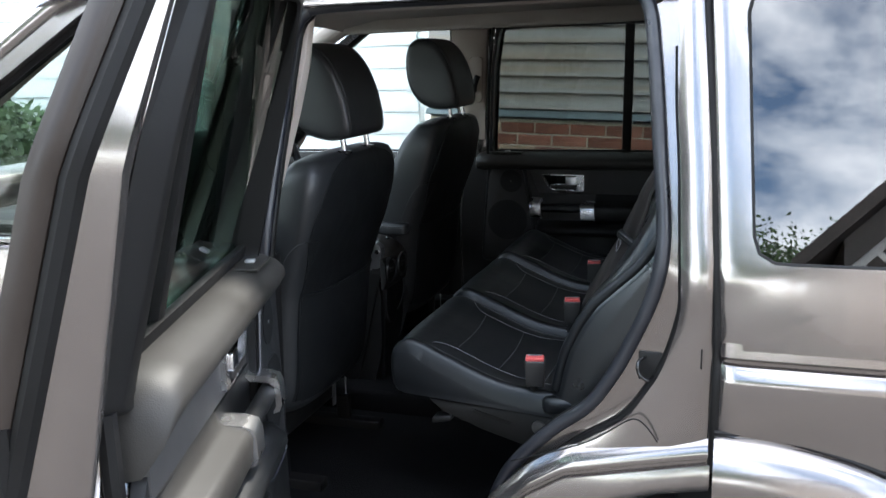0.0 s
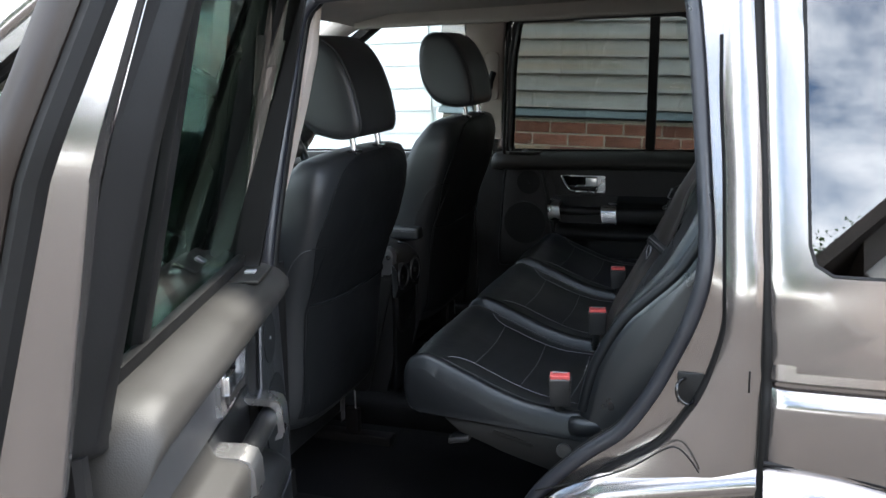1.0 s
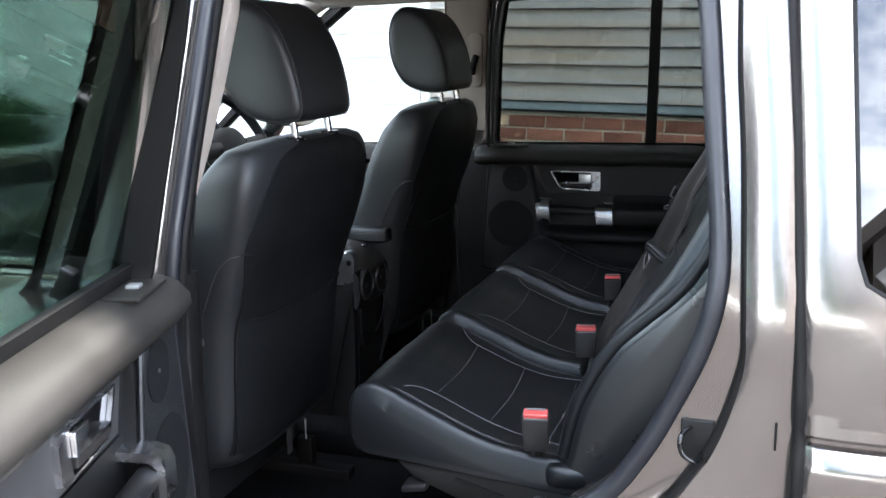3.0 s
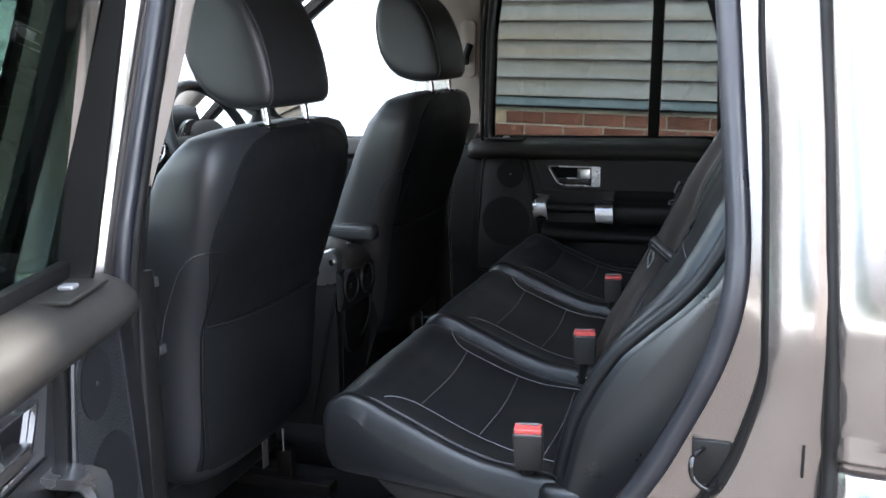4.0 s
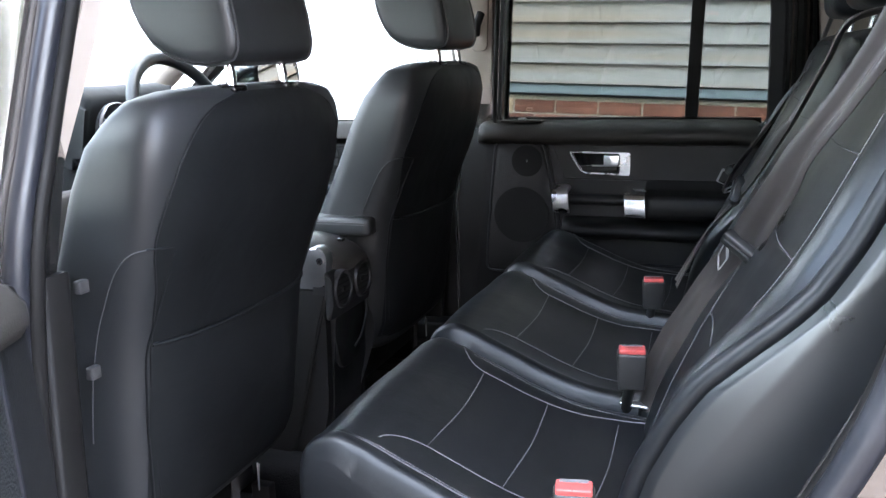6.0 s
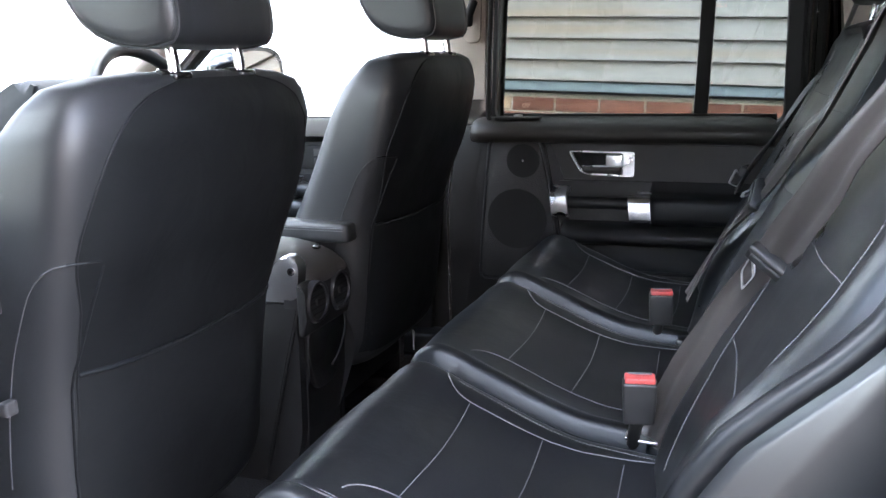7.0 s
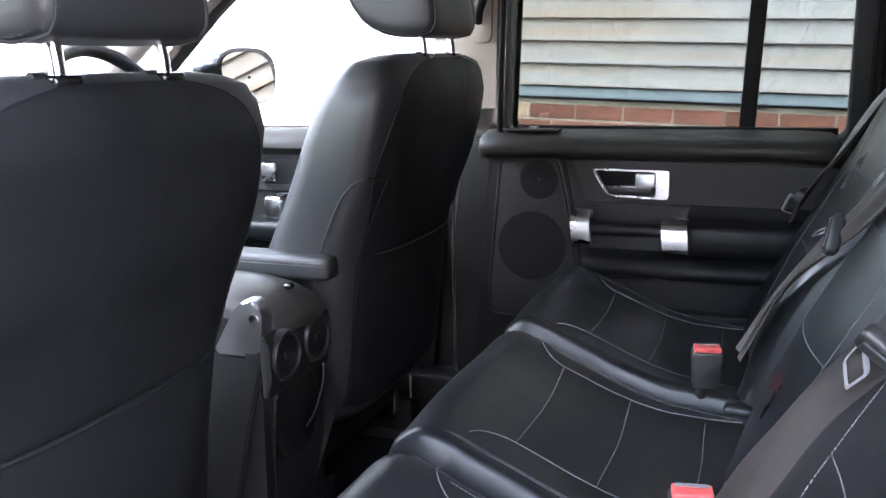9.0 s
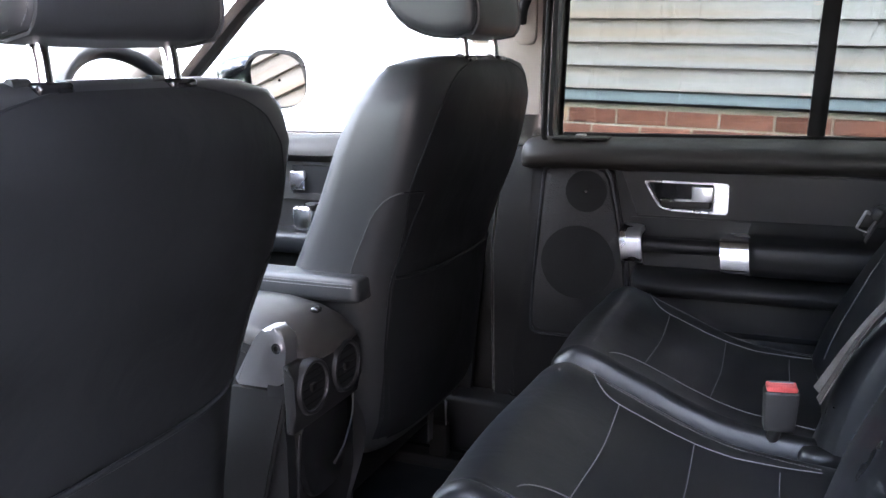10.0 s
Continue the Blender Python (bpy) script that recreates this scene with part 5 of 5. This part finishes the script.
part("vent_fascia", prism(fillet([(-0.6045, 0.902), (-0.592, 0.902), (-0.585, 0.935), (-0.586, 0.985), (-0.596, 1.002), (-0.6045, 1.002)], 0.004, 3), -0.0605, 0.124, 0.006, 3), PLASTIC, console, "black panel round the air vents")
for vy, vz in ((-0.016, 0.960), (0.077, 0.959)):
    vent = part("air_vent", bend(loft(bmesh.new(), [[Vector((dx, r * math.cos(w), r * math.sin(w))) for w in (2 * math.pi * i / 36 for i in range(36))]
                                                   for dx, r in ((-0.02, 0.0405), (0.024, 0.0405), (0.030, 0.0385), (0.030, 0.0350), (0.024, 0.0335), (0.002, 0.0315), (0.0, 0.002))], True, False), lambda v: (v.x - 0.612, v.y + vy, v.z + vz)), VENT, console, "round air vent")
    part("vent_ring", tube([(-0.582, vy + 0.0362 * math.cos(w), vz + 0.0362 * math.sin(w)) for w in (2 * math.pi * i / 36 for i in range(36))], 0.0028, 8, closed=True), VENT, vent)
    for k in range(-2, 3):
        h = math.sqrt(max(0, 0.032**2 - (0.011 * k) ** 2))
        part("vent_slat", bend(box(0.012, 0.027, -h, h, 0.011 * k - 0.0012, 0.011 * k + 0.0012), lambda v: (v.x - 0.612, v.y + vy, v.z + vz)), RUBBER, vent)
    part("vent_knob", bend(box(0.022, 0.031, -0.006, 0.006, -0.005, 0.005, 0.001), lambda v: (v.x - 0.612, v.y + vy, v.z + vz)), RUBBER, vent)
# kick panel with its curved side strips
part("lower_grille", bend(prism(fillet([(-0.030, 0.78), (0.055, 0.78), (0.085, 0.885), (0.075, 0.905), (-0.045, 0.905), (-0.052, 0.86)], 0.02, 4), 0, 0.01, 0.004), lambda v: (-0.600 - v.y, v.x + 0.02, v.z)), PLASTIC, console)
part("panel_strip", tube(spline([(-0.592, 0.108, 0.905), (-0.588, 0.096, 0.875), (-0.590, 0.070, 0.835), (-0.594, 0.045, 0.815)], 14), 0.0022, 6), PLASTIC, console)
part("panel_strip", tube(spline([(-0.592, -0.045, 0.90), (-0.592, -0.050, 0.86), (-0.598, -0.045, 0.81)], 10), 0.0022, 6), PLASTIC, console)
part("console_flank", loft(bmesh.new(), [[Vector((x + dx, y, z)) for x, y, z in spline([(-0.605, 0.122, 0.90), (-0.592, 0.134, 0.86), (-0.592, 0.140, 0.81), (-0.605, 0.118, 0.74), (-0.63, 0.10, 0.66)], 14)] for dx in (0.0, -0.012, -0.25)], False), PLASTIC, console)

# ---- dashboard ----
dash = thing("dashboard", "black dashboard with round instruments and steering wheel", "dashboard")
part("dash_body", mirrored(prism(fillet([(-1.86, 0.60), (-1.50, 0.60), (-1.42, 0.85), (-1.40, 1.08), (-1.46, 1.17), (-1.62, 1.20), (-1.86, 1.17)], 0.04, 5), -0.78, 0.78, 0.03, 3), 1), LEATHER_SOFT, dash)
part("instrument_hood", bend(prism(fillet([(-1.62, 1.16), (-1.42, 1.16), (-1.38, 1.34), (-1.44, 1.375), (-1.60, 1.30)], 0.03, 4), 0.20, 0.58, 0.03, 4), lambda v: v), LEATHER_SOFT, dash)
for y in (0.29, 0.49):
    d = part("dial", tube([(-1.385, y, 1.265), (-1.372, y, 1.263)], 0.062, 30), DIAL, dash, "round instrument dial")
    part("dial_ring", tube([(-1.368, y + 0.06 * math.cos(w), 1.263 + 0.06 * math.sin(w)) for w in (2 * math.pi * i / 30 for i in range(30))], 0.004, 6, closed=True), CHROME, d)
    for k in range(9):
        w = radians(220 - 32 * k)
        part("dial_mark", tube([(-1.370, y - 0.042 * math.cos(w), 1.263 + 0.042 * math.sin(w)), (-1.370, y - 0.052 * math.cos(w), 1.263 + 0.052 * math.sin(w))], 0.0022, 5), WHITE_MARK, d)
    part("needle", tube([(-1.369, y, 1.263), (-1.369, y + 0.03, 1.285)], 0.002, 5), RED, d)
wheel_m = Matrix.Translation((-1.22, 0.39, 1.262)) @ Matrix.Rotation(radians(-24), 4, "Y")
rim = [wheel_m @ Vector((0, 0.188 * math.cos(w), 0.188 * math.sin(w))) for w in (2 * math.pi * i / 48 for i in range(48))]
sw = part("steering_wheel", tube(rim, 0.0165, 12, closed=True), LEATHER, dash, "black leather steering wheel")
part("wheel_hub", bend(loft(bmesh.new(), [superellipse(0, 0, z, hx, hy, 3, 30) for z, hx, hy in ((-0.04, 0.05, 0.06), (0.0, 0.075, 0.085), (0.012, 0.06, 0.07))]), lambda v: wheel_m @ Vector((v.z, v.y, v.x))), PLASTIC, sw)
for w in (0.05, math.pi - 0.05, -math.pi / 2):
    part("spoke", bend(tube([(0, 0.07 * math.cos(w), 0.07 * math.sin(w)), (0, 0.18 * math.cos(w), 0.18 * math.sin(w))], 0.013, 10, flat=2.0), lambda v: wheel_m @ v), SATIN, sw)
part("steering_column", tube([(-1.24, 0.39, 1.25), (-1.42, 0.39, 1.18)], 0.045, 16), PLASTIC, dash)
for y in (-0.62, 0.64):
    v = part("air_vent", tube([(-1.405, y, 1.12), (-1.385, y, 1.12)], 0.052, 28), RUBBER, dash, "round air vent")
    part("vent_ring", tube([(-1.384, y + 0.05 * math.cos(w), 1.12 + 0.05 * math.sin(w)) for w in (2 * math.pi * i / 30 for i in range(30))], 0.006, 6, closed=True), SATIN, v)
    for k in range(-2, 3):
        part("vent_slat", box(-1.387, -1.381, y - 0.042 + abs(k) * 0.006, y + 0.042 - abs(k) * 0.006, 1.12 + 0.016 * k - 0.002, 1.12 + 0.016 * k + 0.002), SATIN, v)
part("centre_stack", box(-1.42, -1.36, -0.14, 0.17, 0.80, 1.12, 0.02), SATIN, dash)

# ---- belts of the rear seats ----
belt([(0.045, -0.245, 0.850), (0.072, -0.262, 0.930), (0.098, -0.290, 0.995), (0.128, -0.308, 1.050), (0.155, -0.325, 1.100), (0.184, -0.362, 1.152), (0.205, -0.405, 1.200), (0.228, -0.455, 1.250), (0.248, -0.500, 1.300), (0.285, -0.575, 1.37), (0.320, -0.66, 1.45), (0.37, -0.72, 1.56)], 0.046, 0.487, "grey rear seat belt lying slack over the backrest")
belt([(0.066, 0.205, 0.95), (0.115, 0.195, 1.05), (0.160, 0.165, 1.12), (0.195, 0.04, 1.19), (0.232, -0.065, 1.268), (0.253, -0.112, 1.308), (0.292, -0.13, 1.39), (0.318, -0.135, 1.445), (0.38, -0.13, 1.465)], 0.046, 0.33, "grey middle rear seat belt over the backrest", (-9.0, -1.0, 5.5))
belt([(0.135, 0.668, 1.075), (0.165, 0.660, 1.135), (0.215, 0.655, 1.21), (0.262, 0.648, 1.29), (0.315, 0.640, 1.375), (0.36, 0.65, 1.50), (0.38, 0.66, 1.60)], 0.046, 0.14, "grey rear seat belt hanging beside the closed door", (-9.0, 0.66, 6.0))

# striker on the rear jamb
striker = part("door_striker", tube(spline([(0.276, -0.885, 1.052), (0.264, -0.915, 1.050), (0.266, -0.920, 1.030), (0.282, -0.918, 1.018), (0.292, -0.885, 1.018)], 18), 0.0032, 8), GLOSS_BLACK, car, "dark steel door striker loop")
part("striker_plate", box(0.262, 0.304, -0.889, -0.884, 1.008, 1.062, 0.002), PLASTIC, striker)


# ---- building beyond the car ----
WALL_Y = 2.85
# the building stands a little askew to the car, its courses falling towards the rear
ASKEW = (Matrix.Translation((-0.3, 2.899, 0)) @ Matrix.Rotation(radians(-1.53), 4, "Z") @ Matrix.Rotation(radians(2.42), 4, "Y") @ Matrix.Translation((0.3, -2.83, 0)))
wall_far = structure("wall_far", box(-1.545, 7.0, WALL_Y + 0.005, WALL_Y + 0.3, -0.25, 1.185), MORTAR, "low red brick wall of a timber-clad building", "wall", 0)
# carried up out of view to 5.8 m so that it shades the car
clad_wall = structure("wall_clad", box(-1.55, 7.0, WALL_Y + 0.03, WALL_Y + 0.3, 1.185, 5.8), ROOFING, "weathered grey timber cladding above the brickwork", "wall", 0)
part("flashing", bend(box(-1.56, 7.0, WALL_Y - 0.045, WALL_Y + 0.03, 1.199, 1.247, 0.003), lambda v: (v.x, v.y + 0.025 * (v.z > 1.22), v.z)), FLASHING, clad_wall, "grey metal flashing")
part("corner_post", box(-1.60, -1.545, WALL_Y - 0.025, WALL_Y + 0.10, 1.235, 5.7, 0.004), WHITE_BOARD, clad_wall)
me = finish(bend(box(0, 8.55, -0.012, 0.012, 0.0, 0.1155, 0.002), lambda v: (v.x, v.y - 0.034 * (1 - v.z / 0.1155), v.z)), "board", 40)
me.materials.append(BOARD)
for k in range(46):
    o = new("board", me)
    o.parent = clad_wall
    o.location = (-1.545, WALL_Y + 0.004, 1.2525 + 0.1017 * k)
clad_wall.matrix_basis = ASKEW
wall_far.matrix_basis = ASKEW
# unseen roof edge, added above the wall to keep sun off the car
structure("shade_eave", bend(box(-1.9, 7.0, WALL_Y - 0.15, WALL_Y + 3.0, 5.8, 5.95), lambda v: v), ROOFING, "dark roof edge out of view, added to shade the car", "roof", 0)
white_wall = structure("wall_white", box(-12.0, -1.62, WALL_Y + 0.35, WALL_Y + 0.6, 0.0, 5.8), WHITE_BOARD, "white painted boarded wall in bright light", "wall", 0)
me = finish(bend(box(0, 10.3, -0.010, 0.010, 0.0, 0.165, 0.002), lambda v: (v.x, v.y - 0.016 * (1 - v.z / 0.165), v.z)), "white_board", 40)
me.materials.append(WHITE_BOARD)
for k in range(37):
    o = new("white_board", me)
    o.parent = white_wall
    o.location = (-11.95, WALL_Y + 0.338, 0.2 + 0.15 * k)

# ---- behind the camera, seen in the paint and glass ----
house = thing("house", "plastered house with a steep dark roof and white sign", "house")
gable = [(1.7, 0.0), (9.3, 0.0), (9.3, 4.2), (5.5, 8.0), (1.7, 4.2)]
part("house_wall", prism(gable, -15.0, -10.0), PLASTER_WALL, house, "", 0)
for sgn in (-1, 1):
    pitch = [(5.5, 8.15), (5.5 + sgn * 4.4, 3.75), (5.5 + sgn * 4.4, 3.55), (5.5, 7.95)]
    part("roof_slope", prism(pitch, -15.4, -9.5), ROOFING, house, "", 0)
slope = Matrix.Translation((2.0, -9.93, 3.45)) @ Matrix.Rotation(radians(-45), 4, "Y")
board_sign = part("sign_board", bend(box(0.0, 4.0, -0.03, 0.03, 0, 0.42, 0.01), lambda v: slope @ v), SIGN, house, "white sign board with dark lettering")
for k in range(15):
    part("sign_letter_bar", bend(box(0.2 + 0.25 * k, 0.37 + 0.25 * k, 0.032, 0.04, 0.12, 0.32), lambda v: slope @ v), ROOFING, board_sign)

def tree(x, y, height, seed):
    rnd = random.Random(seed)
    t = thing("tree", "leafy tree with a thin spreading crown", "tree", "trees round the yard")
    t.location = (x, y, 0)
    bm = bmesh.new()
    tube(spline([(0, 0, 0), (0.1, 0.05, height * 0.3), (0.05, 0.1, height * 0.6), (0.1, 0, height * 0.9)], 8), 0.12, 8, bm)
    tips = []
    for k in range(26):
        w, h = rnd.uniform(0, 6.28), height * rnd.uniform(0.35, 0.8)
        r = height * rnd.uniform(0.18, 0.36)
        tip = Vector((r * math.cos(w), r * math.sin(w), h + r * rnd.uniform(0.3, 0.9)))
        tube(spline([(0.05, 0.05, h), tuple(Vector((0, 0, h)).lerp(tip, 0.5) + Vector((0, 0, 0.1))), tuple(tip)], 5), 0.03, 5, bm)
        tips += [tip, Vector((0, 0, h)).lerp(tip, 0.65)]
    part("trunk", bm, BARK, t)
    verts, faces = [], []
    for tip in tips:
        for _ in range(400):
            c = tip + Vector([rnd.gauss(0, height * 0.055) for _ in range(3)])
            a = Vector([rnd.uniform(-1, 1) for _ in range(3)]).normalized() * rnd.uniform(0.05, 0.09)
            b = a.cross(Vector([rnd.uniform(-1, 1) for _ in range(3)])).normalized() * 0.04
            i = len(verts)
            verts += [c - a, c + b, c + a, c - b]
            faces.append((i, i + 1, i + 2, i + 3))
    me = bpy.data.meshes.new("crown")
    me.from_pydata(verts, [], faces)
    me.materials.append(LEAF)
    o = new("crown", me)
    o.parent = t
    return t


for i, (x, y, h) in enumerate(((0.2, -22, 7.4), (1.9, -24, 8.2), (-1.6, -23, 8.0), (-3.5, -22, 7.6), (-6.2, -7.6, 5.6), (-9.5, -9.5, 6.5), (-11, -2.5, 4.2), (-10.5, 1.0, 3.2))):
    tree(x, y, h, i + 3)


def hedge(x0, x1, y0, y1, height, seed):
    """Loose clipped shrubs: many small leaves in an uneven bank."""
    rnd = random.Random(seed)
    verts, faces = [], []
    for _ in range(16000):
        x = rnd.uniform(x0, x1)
        top = height + 0.10 * math.sin(2.3 * x) + 0.07 * math.sin(5.9 * x + 1.0)
        c = Vector((x, rnd.uniform(y0, y1), top * rnd.random() ** 0.5 + rnd.gauss(0, 0.03)))
        a = Vector([rnd.uniform(-1, 1) for _ in range(3)]).normalized() * rnd.uniform(0.03, 0.05)
        b = a.cross(Vector([rnd.uniform(-1, 1) for _ in range(3)])).normalized() * 0.022
        i = len(verts)
        verts += [c - a, c + b, c + a, c - b]
        faces.append((i, i + 1, i + 2, i + 3))
    me = bpy.data.meshes.new("hedge")
    me.from_pydata(verts, [], faces)
    me.materials.append(LEAF)
    return tagged(new("hedge", me), "loose green shrubs along the foot of the white wall", "hedge", "", "stuff")


hedge(-9.5, -4.6, 2.45, 3.10, 1.28, 21)


# ---- bricks of the low wall ----
brick_me = []
for k in range(3):
    bm = box(0, 0.2145, 0, 0.09, 0, 0.065, 0.004)
    rnd = random.Random(k)
    for v in bm.verts:
        v.co += Vector((rnd.uniform(-1, 1), rnd.uniform(-1, 1), rnd.uniform(-1, 1))) * 0.0012
    m2 = finish(bm, "brick", 40)
    m2.materials.append((BRICK, BRICK_PALE, BRICK)[k])
    brick_me.append(m2)
rnd = random.Random(11)
for row in range(16):
    z = 1.0966 - 0.075 * row
    for col in range(19):
        o = new("brick", brick_me[rnd.choice((0, 0, 0, 1, 2, 2))])
        o.parent = wall_far
        o.location = (-1.504 + 0.225 * col + (0.1125 if row % 2 else 0.0), WALL_Y + rnd.uniform(-0.002, 0.003), z)
